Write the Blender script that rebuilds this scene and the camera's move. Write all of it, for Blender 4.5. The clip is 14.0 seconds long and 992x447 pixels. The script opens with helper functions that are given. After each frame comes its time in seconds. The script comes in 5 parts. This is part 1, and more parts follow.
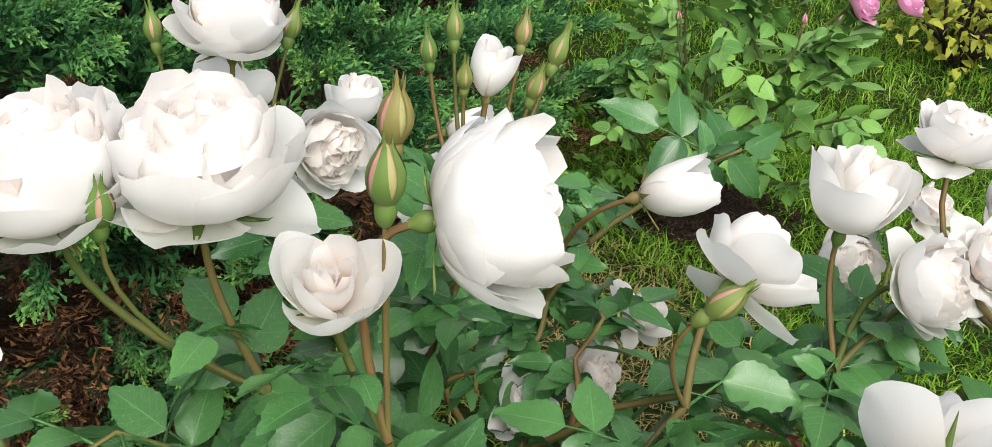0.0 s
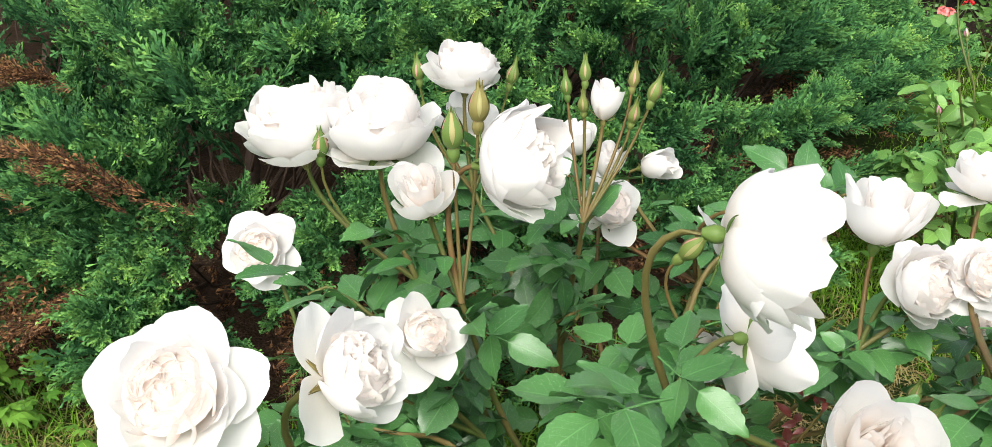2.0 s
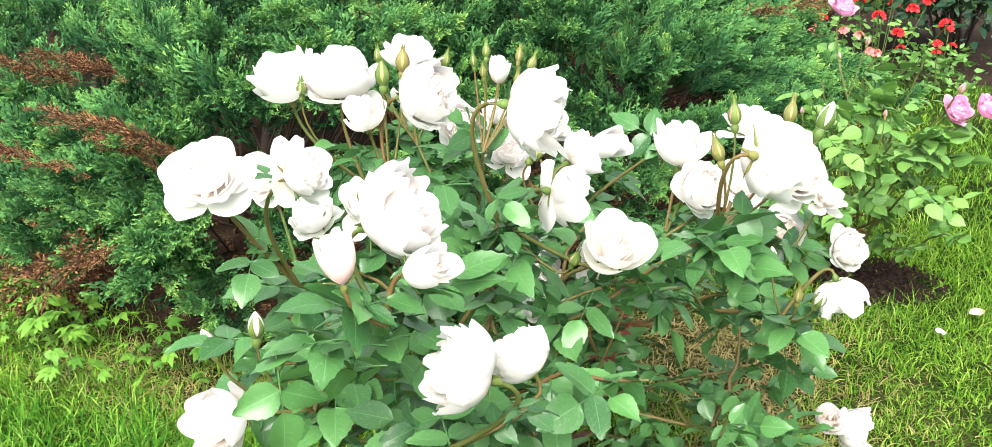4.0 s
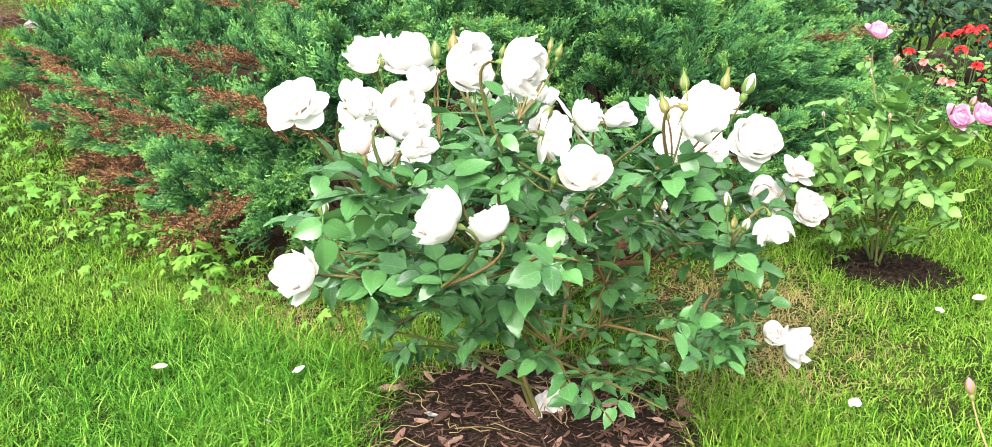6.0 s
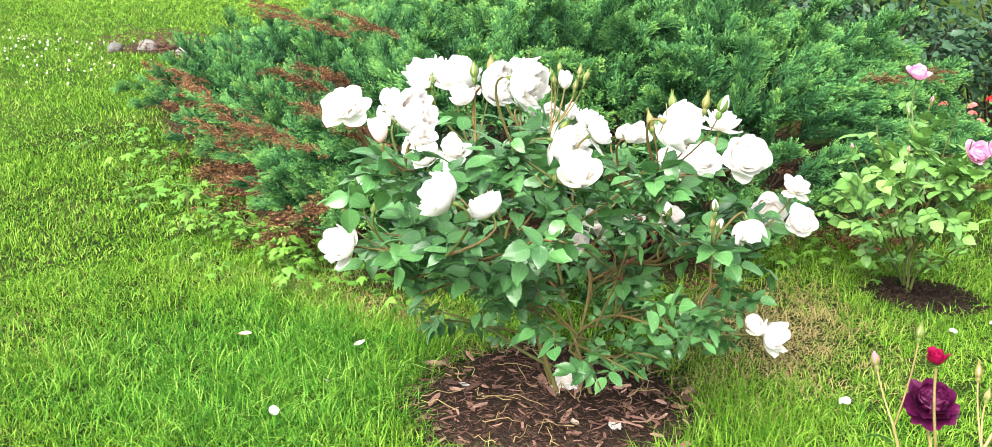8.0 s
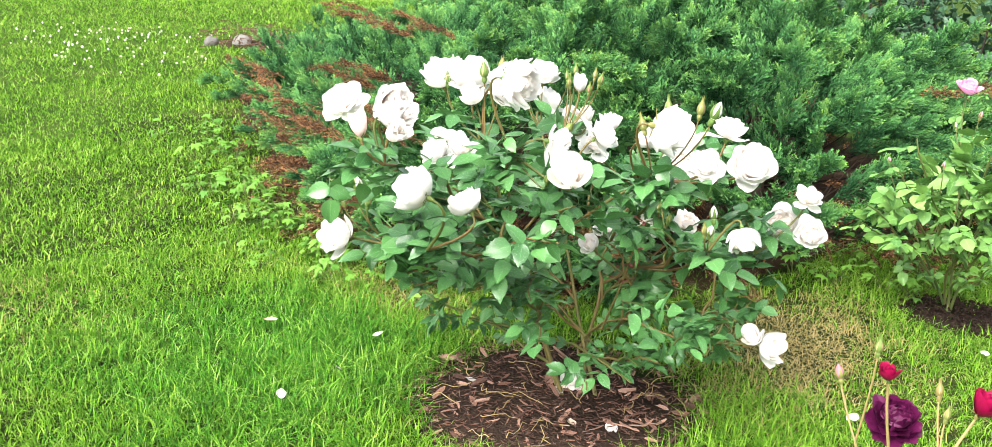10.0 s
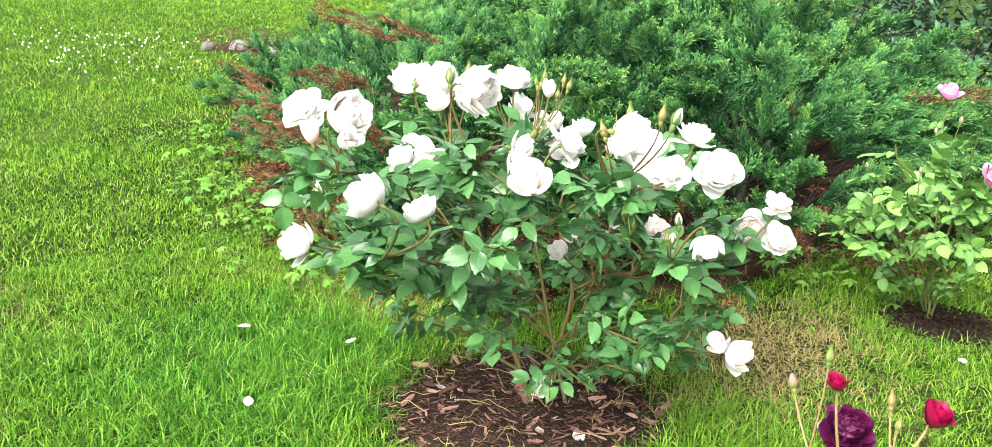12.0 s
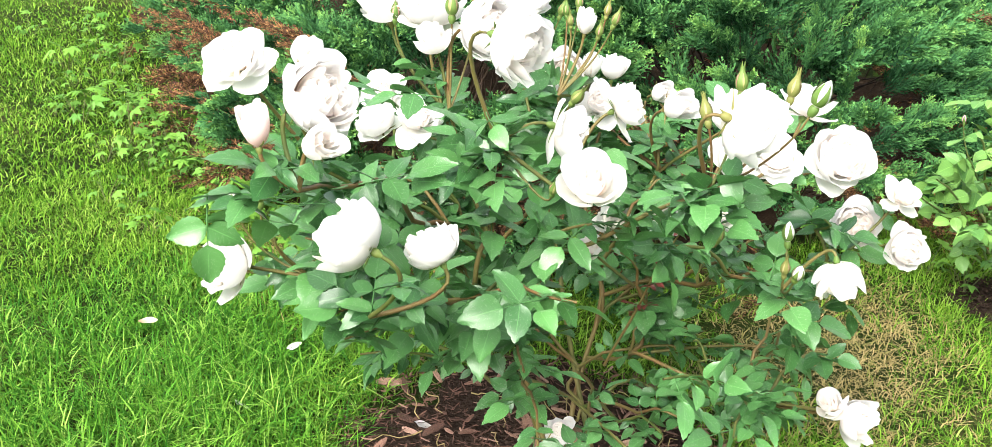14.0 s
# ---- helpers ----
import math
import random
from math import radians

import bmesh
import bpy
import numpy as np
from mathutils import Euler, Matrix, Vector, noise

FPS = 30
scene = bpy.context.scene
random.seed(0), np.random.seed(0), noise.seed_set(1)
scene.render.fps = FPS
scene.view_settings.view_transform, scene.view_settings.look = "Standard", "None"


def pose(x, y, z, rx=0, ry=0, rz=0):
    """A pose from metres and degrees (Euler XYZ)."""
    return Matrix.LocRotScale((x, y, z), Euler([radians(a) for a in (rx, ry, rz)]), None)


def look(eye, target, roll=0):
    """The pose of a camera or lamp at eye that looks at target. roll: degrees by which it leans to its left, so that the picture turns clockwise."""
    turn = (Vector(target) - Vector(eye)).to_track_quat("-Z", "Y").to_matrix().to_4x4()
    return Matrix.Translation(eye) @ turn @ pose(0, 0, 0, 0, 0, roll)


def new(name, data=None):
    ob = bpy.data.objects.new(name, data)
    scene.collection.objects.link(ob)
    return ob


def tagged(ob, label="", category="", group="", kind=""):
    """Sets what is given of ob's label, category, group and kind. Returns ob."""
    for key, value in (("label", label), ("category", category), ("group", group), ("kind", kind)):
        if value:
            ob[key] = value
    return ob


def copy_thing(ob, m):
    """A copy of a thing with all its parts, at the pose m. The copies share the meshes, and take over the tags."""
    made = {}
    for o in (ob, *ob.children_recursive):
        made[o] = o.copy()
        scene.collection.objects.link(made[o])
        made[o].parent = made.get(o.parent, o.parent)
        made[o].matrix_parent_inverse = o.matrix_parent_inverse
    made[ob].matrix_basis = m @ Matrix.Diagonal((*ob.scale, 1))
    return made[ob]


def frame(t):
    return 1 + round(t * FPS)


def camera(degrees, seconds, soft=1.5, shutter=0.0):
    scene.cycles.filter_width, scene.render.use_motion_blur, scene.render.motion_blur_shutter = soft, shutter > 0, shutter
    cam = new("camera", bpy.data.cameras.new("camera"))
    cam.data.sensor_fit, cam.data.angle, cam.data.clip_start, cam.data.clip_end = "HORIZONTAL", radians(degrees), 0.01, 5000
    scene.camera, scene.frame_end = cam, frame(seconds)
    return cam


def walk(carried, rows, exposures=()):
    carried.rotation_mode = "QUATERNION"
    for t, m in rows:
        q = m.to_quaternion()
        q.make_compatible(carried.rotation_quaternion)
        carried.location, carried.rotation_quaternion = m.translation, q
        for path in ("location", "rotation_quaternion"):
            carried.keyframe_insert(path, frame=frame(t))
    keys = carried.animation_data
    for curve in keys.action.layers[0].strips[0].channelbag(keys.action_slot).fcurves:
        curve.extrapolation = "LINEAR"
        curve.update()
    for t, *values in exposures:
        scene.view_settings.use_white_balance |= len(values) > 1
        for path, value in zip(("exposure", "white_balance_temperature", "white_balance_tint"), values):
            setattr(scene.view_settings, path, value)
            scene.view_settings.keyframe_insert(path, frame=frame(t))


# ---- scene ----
cam = camera(48.5, 14.0, 0.7)
PATH = [
    (0, (-0.0277, 0.0724, 1.0806), (0.0143, 2.3406, -0.1910), 4.66),
    (0.5, (0.0167, -0.0166, 1.1118), (-0.1507, 2.2829, -0.0896), 3.38),
    (1, (0.0949, -0.1040, 1.1304), (-0.2681, 2.1801, -0.0598), 1.67),
    (1.5, (0.2362, -0.1791, 1.1449), (-0.6079, 2.0001, 0.0044), -1.52),
    (2, (0.3418, -0.2599, 1.1499), (-0.6474, 1.8992, 0.0927), -0.57),
    (2.5, (0.3989, -0.4132, 1.1600), (-0.6363, 1.7695, 0.1999), -0.80),
    (3, (0.4971, -0.5569, 1.1629), (-0.4867, 1.6461, 0.1969), -0.34),
    (3.2, (0.5394, -0.5915, 1.1724), (-0.4383, 1.6121, 0.1978), -0.52),
    (5.3, (0.9985, -1.0111, 1.1828), (-0.3006, 1.0862, 0.3626), 0.59),
    (5.5, (1.0371, -1.0599, 1.1774), (-0.2870, 1.0170, 0.3460), 0.40),
    (6, (1.1791, -1.1031, 1.1828), (-0.1962, 0.9431, 0.3555), -0.07),
    (6.5, (1.3216, -1.1443, 1.1960), (-0.2056, 0.8035, 0.4039), -1.09),
    (7, (1.4233, -1.1706, 1.1988), (-0.1385, 0.7546, 0.4144), -0.51),
    (7.5, (1.4709, -1.2076, 1.1946), (-0.1523, 0.6758, 0.4391), 0.07),
    (7.7, (1.5270, -1.2741, 1.1976), (-0.1028, 0.6131, 0.4568), 0.36),
    (9.8, (1.7765, -1.1609, 1.2060), (-0.0431, 0.5480, 0.4771), 1.41),
    (10, (1.7975, -1.1376, 1.2048), (-0.0273, 0.5634, 0.4747), 1.38),
    (10.5, (1.8255, -1.1125, 1.2108), (-0.0170, 0.5736, 0.4893), 1.31),
    (11, (1.8414, -1.0828, 1.2073), (-0.0091, 0.5957, 0.4883), 1.08),
    (11.5, (1.8544, -1.0633, 1.2069), (0.0100, 0.6233, 0.4918), 1.01),
    (12, (1.8503, -1.0541, 1.2084), (0.0091, 0.6346, 0.4869), 1.22),
    (12.5, (1.7625, -1.0297, 1.1835), (-0.0715, 0.6587, 0.4418), 1.83),
    (13, (1.5376, -0.9742, 1.1979), (-0.1519, 0.8344, 0.4014), 3.28),
    (13.5, (1.3329, -0.8747, 1.1765), (-0.3094, 0.9451, 0.3103), 3.61),
    (14, (1.1399, -0.6325, 1.1775), (-0.4816, 1.1372, 0.1785), 3.87),
]
walk(cam, [(t, look(eye, target, roll)) for t, eye, target, roll in PATH], [(0.0, 1.04), (1.5, 1.17), (3.2, 1.72), (5.3, 2.17), (10.0, 2.27), (12.5, 2.27), (14.0, 2.16)])

# ---- light ----
SUN_UP, SUN_AZ = 47.0, 285.0
world = bpy.data.worlds.new("sky")
scene.world = world
world.use_nodes = True
wn = world.node_tree.nodes
sky = wn.new("ShaderNodeTexSky")
sky.sky_type, sky.sun_disc = "NISHITA", False
sky.sun_elevation, sky.sun_rotation = radians(SUN_UP), radians(90 - SUN_AZ)
sky.air_density, sky.dust_density = 1.2, 4.0
wn["Background"].inputs["Strength"].default_value = 0.108
# thin cloud takes most of the blue out of the sky
grey, veil = wn.new("ShaderNodeRGBToBW"), wn.new("ShaderNodeMix")
veil.data_type = "RGBA"
veil.inputs[0].default_value = 0.72
world.node_tree.links.new(sky.outputs["Color"], grey.inputs[0])
world.node_tree.links.new(sky.outputs["Color"], veil.inputs[6])
world.node_tree.links.new(grey.outputs[0], veil.inputs[7])
world.node_tree.links.new(veil.outputs[2], wn["Background"].inputs["Color"])
sun_data = bpy.data.lights.new("sun", "SUN")
sun_data.energy, sun_data.angle, sun_data.color = 1.8, radians(50), (1.0, 0.96, 0.9)
sun = new("sun", sun_data)
_a, _e = radians(SUN_AZ), radians(SUN_UP)
sun.matrix_world = look((6 * math.cos(_a) * math.cos(_e), 6 * math.sin(_a) * math.cos(_e), 6 * math.sin(_e)), (0, 0, 0))


# ---- materials ----
def material(name, rough=0.6, spec=0.3):
    m = bpy.data.materials.new(name)
    m.use_nodes = True
    p = m.node_tree.nodes["Principled BSDF"]
    p.inputs["Roughness"].default_value = rough
    p.inputs["Specular IOR Level"].default_value = spec
    return m, m.node_tree.nodes, m.node_tree.links, p


def ramp(nodes, stops):
    r = nodes.new("ShaderNodeValToRGB")
    while len(r.color_ramp.elements) < len(stops):
        r.color_ramp.elements.new(0.5)
    for e, (at, c) in zip(r.color_ramp.elements, stops):
        e.position, e.color = at, (*c, 1)
    return r


def noise_tex(nodes, links, scale, detail=4.0, coord="Object"):
    tc, n = nodes.new("ShaderNodeTexCoord"), nodes.new("ShaderNodeTexNoise")
    n.inputs["Scale"].default_value, n.inputs["Detail"].default_value = scale, detail
    links.new(tc.outputs[coord], n.inputs["Vector"])
    return n


def math_node(nodes, links, op, a, b=None):
    n = nodes.new("ShaderNodeMath")
    n.operation = op
    for i, v in enumerate((a, b)):
        if v is None:
            continue
        if isinstance(v, (int, float)):
            n.inputs[i].default_value = v
        else:
            links.new(v, n.inputs[i])
    return n.outputs[0]


def mix(nodes, links, fac, a, b, blend="MIX"):
    n = nodes.new("ShaderNodeMix")
    n.data_type, n.blend_type = "RGBA", blend
    for key, v in ((0, fac), (6, a), (7, b)):
        if isinstance(v, (int, float)):
            n.inputs[key].default_value = v
        elif isinstance(v, tuple):
            n.inputs[key].default_value = (*v, 1)
        else:
            links.new(v, n.inputs[key])
    return n.outputs[2]


def bump(nodes, links, height, p, strength=0.4, distance=0.002):
    b = nodes.new("ShaderNodeBump")
    b.inputs["Strength"].default_value, b.inputs["Distance"].default_value = strength, distance
    links.new(height, b.inputs["Height"])
    links.new(b.outputs["Normal"], p.inputs["Normal"])


def thin(m, nodes, links, p, color, amount):
    """Lets light through a thin leaf or petal."""
    t, s = nodes.new("ShaderNodeBsdfTranslucent"), nodes.new("ShaderNodeMixShader")
    s.inputs[0].default_value = amount
    if isinstance(color, tuple):
        t.inputs["Color"].default_value = (*color, 1)
    else:
        links.new(color, t.inputs["Color"])
    links.new(p.outputs[0], s.inputs[1])
    links.new(t.outputs[0], s.inputs[2])
    links.new(s.outputs[0], nodes["Material Output"].inputs["Surface"])


def varied(name, stops, by="island", scale=3.0, rough=0.6, spec=0.25, through_amount=0.0, big=0.35):
    """A plant surface: its colour varies from piece to piece and in broad patches."""
    m, nodes, links, p = material(name, rough, spec)
    if by == "island":
        src = nodes.new("ShaderNodeNewGeometry").outputs["Random Per Island"]
    else:
        src = nodes.new("ShaderNodeObjectInfo").outputs["Random"]
    n = noise_tex(nodes, links, scale, 3.0)
    f = math_node(nodes, links, "ADD", math_node(nodes, links, "MULTIPLY", src, 1 - big),
                  math_node(nodes, links, "MULTIPLY", n.outputs["Fac"], big))
    r = ramp(nodes, stops)
    links.new(f, r.inputs["Fac"])
    links.new(r.outputs["Color"], p.inputs["Base Color"])
    if through_amount:
        thin(m, nodes, links, p, r.outputs["Color"], through_amount)
    return m


def leaf_material(name, dark, light, spots=0.0, rough=0.38, spec=0.45):
    """A rose leaf: midrib and side veins from its own coordinates, shade from leaf to leaf, pale dried spots."""
    m, nodes, links, p = material(name, rough, spec)
    uv = nodes.new("ShaderNodeUVMap")
    sep = nodes.new("ShaderNodeSeparateXYZ")
    links.new(uv.outputs[0], sep.inputs[0])
    across = math_node(nodes, links, "ABSOLUTE", math_node(nodes, links, "SUBTRACT", sep.outputs[0], 0.5))
    along = math_node(nodes, links, "SUBTRACT", sep.outputs[1], math_node(nodes, links, "MULTIPLY", across, 0.55))
    wave = math_node(nodes, links, "ABSOLUTE", math_node(nodes, links, "SINE", math_node(nodes, links, "MULTIPLY", along, 24.0)))
    side = math_node(nodes, links, "LESS_THAN", wave, 0.13)
    rib = math_node(nodes, links, "LESS_THAN", across, 0.016)
    vein = math_node(nodes, links, "MAXIMUM", math_node(nodes, links, "MULTIPLY", side, 0.45), rib)
    info = nodes.new("ShaderNodeObjectInfo")
    isl = nodes.new("ShaderNodeNewGeometry")
    n = noise_tex(nodes, links, 45.0, 4.0)
    f = math_node(nodes, links, "ADD", math_node(nodes, links, "MULTIPLY", info.outputs["Random"], 0.4),
                  math_node(nodes, links, "ADD", math_node(nodes, links, "MULTIPLY", isl.outputs["Random Per Island"], 0.35),
                            math_node(nodes, links, "MULTIPLY", n.outputs["Fac"], 0.3)))
    r = ramp(nodes, [(0.1, dark), (0.95, light)])
    links.new(f, r.inputs["Fac"])
    col = mix(nodes, links, math_node(nodes, links, "MULTIPLY", vein, 0.30), r.outputs["Color"], tuple(min(1, 1.7 * c + 0.03) for c in light))
    if spots:
        s = noise_tex(nodes, links, 170.0, 1.0)
        g = noise_tex(nodes, links, 14.0, 2.0)
        on = math_node(nodes, links, "MULTIPLY", math_node(nodes, links, "GREATER_THAN", s.outputs["Fac"], 0.735 - 0.04 * spots),
                       math_node(nodes, links, "GREATER_THAN", g.outputs["Fac"], 0.52))
        col = mix(nodes, links, math_node(nodes, links, "MULTIPLY", on, 0.8), col, (0.62, 0.64, 0.55))
    links.new(col, p.inputs["Base Color"])
    h = math_node(nodes, links, "SUBTRACT", math_node(nodes, links, "MULTIPLY", n.outputs["Fac"], 0.4), vein)
    bump(nodes, links, h, p, 0.35, 0.0007)
    thin(m, nodes, links, p, col, 0.13)
    return m


def petal_material(name, outer, inner, rough=0.5, let=0.3, rim=None):
    """A petal: blushed towards its foot, faint veins along it, thin enough to let light through."""
    m, nodes, links, p = material(name, rough, 0.3)
    uv = nodes.new("ShaderNodeUVMap")
    sep = nodes.new("ShaderNodeSeparateXYZ")
    links.new(uv.outputs[0], sep.inputs[0])
    info = nodes.new("ShaderNodeObjectInfo")
    n = noise_tex(nodes, links, 60.0, 4.0)
    mp = nodes.new("ShaderNodeMapping")
    mp.inputs["Scale"].default_value = (46, 2.5, 1)
    links.new(uv.outputs[0], mp.inputs[0])
    v = nodes.new("ShaderNodeTexNoise")
    v.inputs["Scale"].default_value, v.inputs["Detail"].default_value = 1.0, 2.0
    links.new(mp.outputs[0], v.inputs["Vector"])
    f = math_node(nodes, links, "ADD", sep.outputs[1], math_node(nodes, links, "MULTIPLY", math_node(nodes, links, "SUBTRACT", n.outputs["Fac"], 0.5), 0.35))
    f = math_node(nodes, links, "ADD", f, math_node(nodes, links, "MULTIPLY", math_node(nodes, links, "SUBTRACT", info.outputs["Random"], 0.5), 0.3))
    stops = [(0.05, inner), (0.75, outer)] + ([(1.0, rim)] if rim else [])
    r = ramp(nodes, stops)
    links.new(f, r.inputs["Fac"])
    col = mix(nodes, links, math_node(nodes, links, "MULTIPLY", v.outputs["Fac"], 0.12), r.outputs["Color"], tuple(0.8 * c for c in outer), "MIX")
    links.new(col, p.inputs["Base Color"])
    bump(nodes, links, math_node(nodes, links, "ADD", v.outputs["Fac"], n.outputs["Fac"]), p, 0.25, 0.001)
    thin(m, nodes, links, p, col, let)
    return m


def bark_material(name, stops, scale=60.0, rough=0.75):
    m, nodes, links, p = material(name, rough, 0.25)
    n = noise_tex(nodes, links, scale, 6.0)
    info = nodes.new("ShaderNodeObjectInfo")
    f = math_node(nodes, links, "ADD", math_node(nodes, links, "MULTIPLY", n.outputs["Fac"], 0.65), math_node(nodes, links, "MULTIPLY", info.outputs["Random"], 0.4))
    r = ramp(nodes, stops)
    links.new(f, r.inputs["Fac"])
    links.new(r.outputs["Color"], p.inputs["Base Color"])
    bump(nodes, links, n.outputs["Fac"], p, 0.6, 0.003)
    return m


def earth_material(name, stops, fine=90.0, broad=2.2):
    m, nodes, links, p = material(name, 0.95, 0.04)
    a, b = noise_tex(nodes, links, broad, 5.0), noise_tex(nodes, links, fine, 6.0)
    f = math_node(nodes, links, "ADD", math_node(nodes, links, "MULTIPLY", a.outputs["Fac"], 0.55), math_node(nodes, links, "MULTIPLY", b.outputs["Fac"], 0.45))
    r = ramp(nodes, stops)
    links.new(f, r.inputs["Fac"])
    links.new(r.outputs["Color"], p.inputs["Base Color"])
    bump(nodes, links, b.outputs["Fac"], p, 0.9, 0.012)
    return m


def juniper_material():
    """Scaly foliage: yellow-green at the growing tips, blue-green within, painted darker there for the shade of the
    gaps, in broad patches.
    """
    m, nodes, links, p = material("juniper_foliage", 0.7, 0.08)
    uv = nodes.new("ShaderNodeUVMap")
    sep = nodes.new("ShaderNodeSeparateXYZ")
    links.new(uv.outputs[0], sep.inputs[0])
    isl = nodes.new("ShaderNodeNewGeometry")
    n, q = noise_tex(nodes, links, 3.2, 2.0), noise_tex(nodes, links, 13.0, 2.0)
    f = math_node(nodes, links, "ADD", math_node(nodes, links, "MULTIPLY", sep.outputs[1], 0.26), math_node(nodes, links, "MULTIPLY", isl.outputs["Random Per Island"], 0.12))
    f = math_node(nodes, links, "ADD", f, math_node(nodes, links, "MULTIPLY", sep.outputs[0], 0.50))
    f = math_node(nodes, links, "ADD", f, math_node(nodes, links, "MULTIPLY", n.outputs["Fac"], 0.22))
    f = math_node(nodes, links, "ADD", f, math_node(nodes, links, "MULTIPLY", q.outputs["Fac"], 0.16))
    # the near-black end paints the shade deep between the sprays
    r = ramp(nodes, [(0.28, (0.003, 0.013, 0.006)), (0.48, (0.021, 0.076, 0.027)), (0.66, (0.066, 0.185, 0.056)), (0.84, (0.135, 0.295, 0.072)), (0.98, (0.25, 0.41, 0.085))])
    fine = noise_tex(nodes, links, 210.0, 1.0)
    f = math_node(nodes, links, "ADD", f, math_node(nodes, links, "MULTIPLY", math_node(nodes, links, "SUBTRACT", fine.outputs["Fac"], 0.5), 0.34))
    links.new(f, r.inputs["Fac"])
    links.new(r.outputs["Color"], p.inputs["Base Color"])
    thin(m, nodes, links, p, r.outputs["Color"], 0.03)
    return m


TURF = earth_material("turf", [(0.3, (0.016, 0.034, 0.005)), (0.5, (0.030, 0.060, 0.009)), (0.70, (0.070, 0.090, 0.022))])
# the shade between the blades is put into this near-black earth colour
SHADED_THATCH = earth_material("thatch", [(0.3, (0.006, 0.011, 0.003)), (0.5, (0.016, 0.027, 0.006)), (0.70, (0.060, 0.060, 0.020))])
SOIL = earth_material("soil", [(0.3, (0.010, 0.007, 0.006)), (0.55, (0.034, 0.023, 0.017)), (0.75, (0.11, 0.078, 0.055))])
LITTER = earth_material("needle_litter", [(0.3, (0.012, 0.008, 0.005)), (0.55, (0.044, 0.028, 0.018)), (0.75, (0.16, 0.115, 0.07))], 140.0, 5.0)
GRASS = varied("grass", [(0.10, (0.025, 0.085, 0.006)), (0.38, (0.075, 0.19, 0.012)), (0.66, (0.155, 0.30, 0.026)), (0.82, (0.24, 0.38, 0.060)), (0.95, (0.38, 0.45, 0.13))], "island", 2.2, 0.6, 0.08, 0.13, 0.30)
LUSH = varied("lush_grass", [(0.10, (0.012, 0.065, 0.006)), (0.45, (0.050, 0.17, 0.014)), (0.75, (0.125, 0.29, 0.028)), (0.93, (0.27, 0.42, 0.09))], "island", 2.2, 0.6, 0.08, 0.13, 0.26)
STRAW = varied("dry_grass", [(0.0, (0.14, 0.19, 0.04)), (0.35, (0.28, 0.23, 0.09)), (1.0, (0.42, 0.32, 0.16))], "island", 3.0, 0.7, 0.2, 0.2)
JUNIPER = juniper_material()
DEAD = varied("dead_foliage", [(0.1, (0.016, 0.009, 0.006)), (0.45, (0.070, 0.034, 0.020)), (0.70, (0.21, 0.105, 0.045)), (1.0, (0.44, 0.25, 0.10))], "island", 9.0, 0.8, 0.15, 0.05)
LIMB = bark_material("juniper_bark", [(0.3, (0.014, 0.009, 0.006)), (0.8, (0.075, 0.048, 0.032))])
CANE = bark_material("rose_cane", [(0.3, (0.07, 0.10, 0.022)), (0.55, (0.13, 0.11, 0.036)), (0.85, (0.15, 0.070, 0.030))], 26.0, 0.5)
RED_LEAF = leaf_material("young_red_leaf", (0.07, 0.012, 0.012), (0.16, 0.03, 0.02), 0.0)
GREEN_STEM = bark_material("green_stem", [(0.3, (0.05, 0.095, 0.022)), (0.85, (0.15, 0.15, 0.05))], 30.0, 0.5)
LEAF = leaf_material("rose_leaf", (0.012, 0.062, 0.017), (0.098, 0.255, 0.070), 1.0, 0.30, 0.5)
PALE_LEAF = leaf_material("pale_rose_leaf", (0.040, 0.135, 0.030), (0.21, 0.40, 0.085), 0.0, 0.45)
DARK_LEAF = leaf_material("dark_shrub_leaf", (0.008, 0.034, 0.016), (0.045, 0.105, 0.050), 0.0, 0.45, 0.3)
WEED_LEAF = varied("weed_leaf", [(0.0, (0.045, 0.15, 0.018)), (1.0, (0.16, 0.33, 0.045))], "object", 20.0, 0.5, 0.2, 0.15)
GOLD_LEAF = varied("gold_leaf", [(0.0, (0.20, 0.26, 0.03)), (1.0, (0.48, 0.47, 0.07))], "island", 20.0, 0.5, 0.3, 0.3)
WHITE = petal_material("white_petal", (0.90, 0.89, 0.88), (0.90, 0.85, 0.79), 0.55, 0.5)
BLUSH = petal_material("blush_petal", (0.92, 0.885, 0.855), (0.92, 0.77, 0.66), 0.55, 0.52)
PINK = petal_material("pink_petal", (0.80, 0.42, 0.62), (0.74, 0.26, 0.48))
RED = petal_material("red_petal", (0.25, 0.001, 0.042), (0.13, 0.001, 0.018), 0.5, 0.06)
PURPLE = petal_material("purple_petal", (0.075, 0.004, 0.040), (0.026, 0.001, 0.012), 0.5, 0.06)
SCARLET = petal_material("scarlet_petal", (0.62, 0.03, 0.03), (0.45, 0.02, 0.03), 0.5, 0.15)
SALMON = petal_material("salmon_petal", (0.75, 0.22, 0.20), (0.65, 0.25, 0.25), 0.5, 0.15)
CLOVER = petal_material("clover_floret", (0.80, 0.80, 0.76), (0.55, 0.62, 0.40), 0.6, 0.15)
SEPAL = varied("sepal", [(0.0, (0.07, 0.15, 0.03)), (0.6, (0.15, 0.21, 0.05)), (1.0, (0.28, 0.15, 0.07))], "object", 60.0, 0.5, 0.3, 0.1)
STAMEN = varied("stamen", [(0.0, (0.55, 0.33, 0.06)), (1.0, (0.75, 0.5, 0.12))], "island", 50.0, 0.6)
BARKCHIP = bark_material("bark_chip", [(0.28, (0.030, 0.017, 0.012)), (0.45, (0.125, 0.064, 0.045)), (0.64, (0.29, 0.165, 0.12)), (0.84, (0.52, 0.37, 0.29))], 70.0, 0.85)
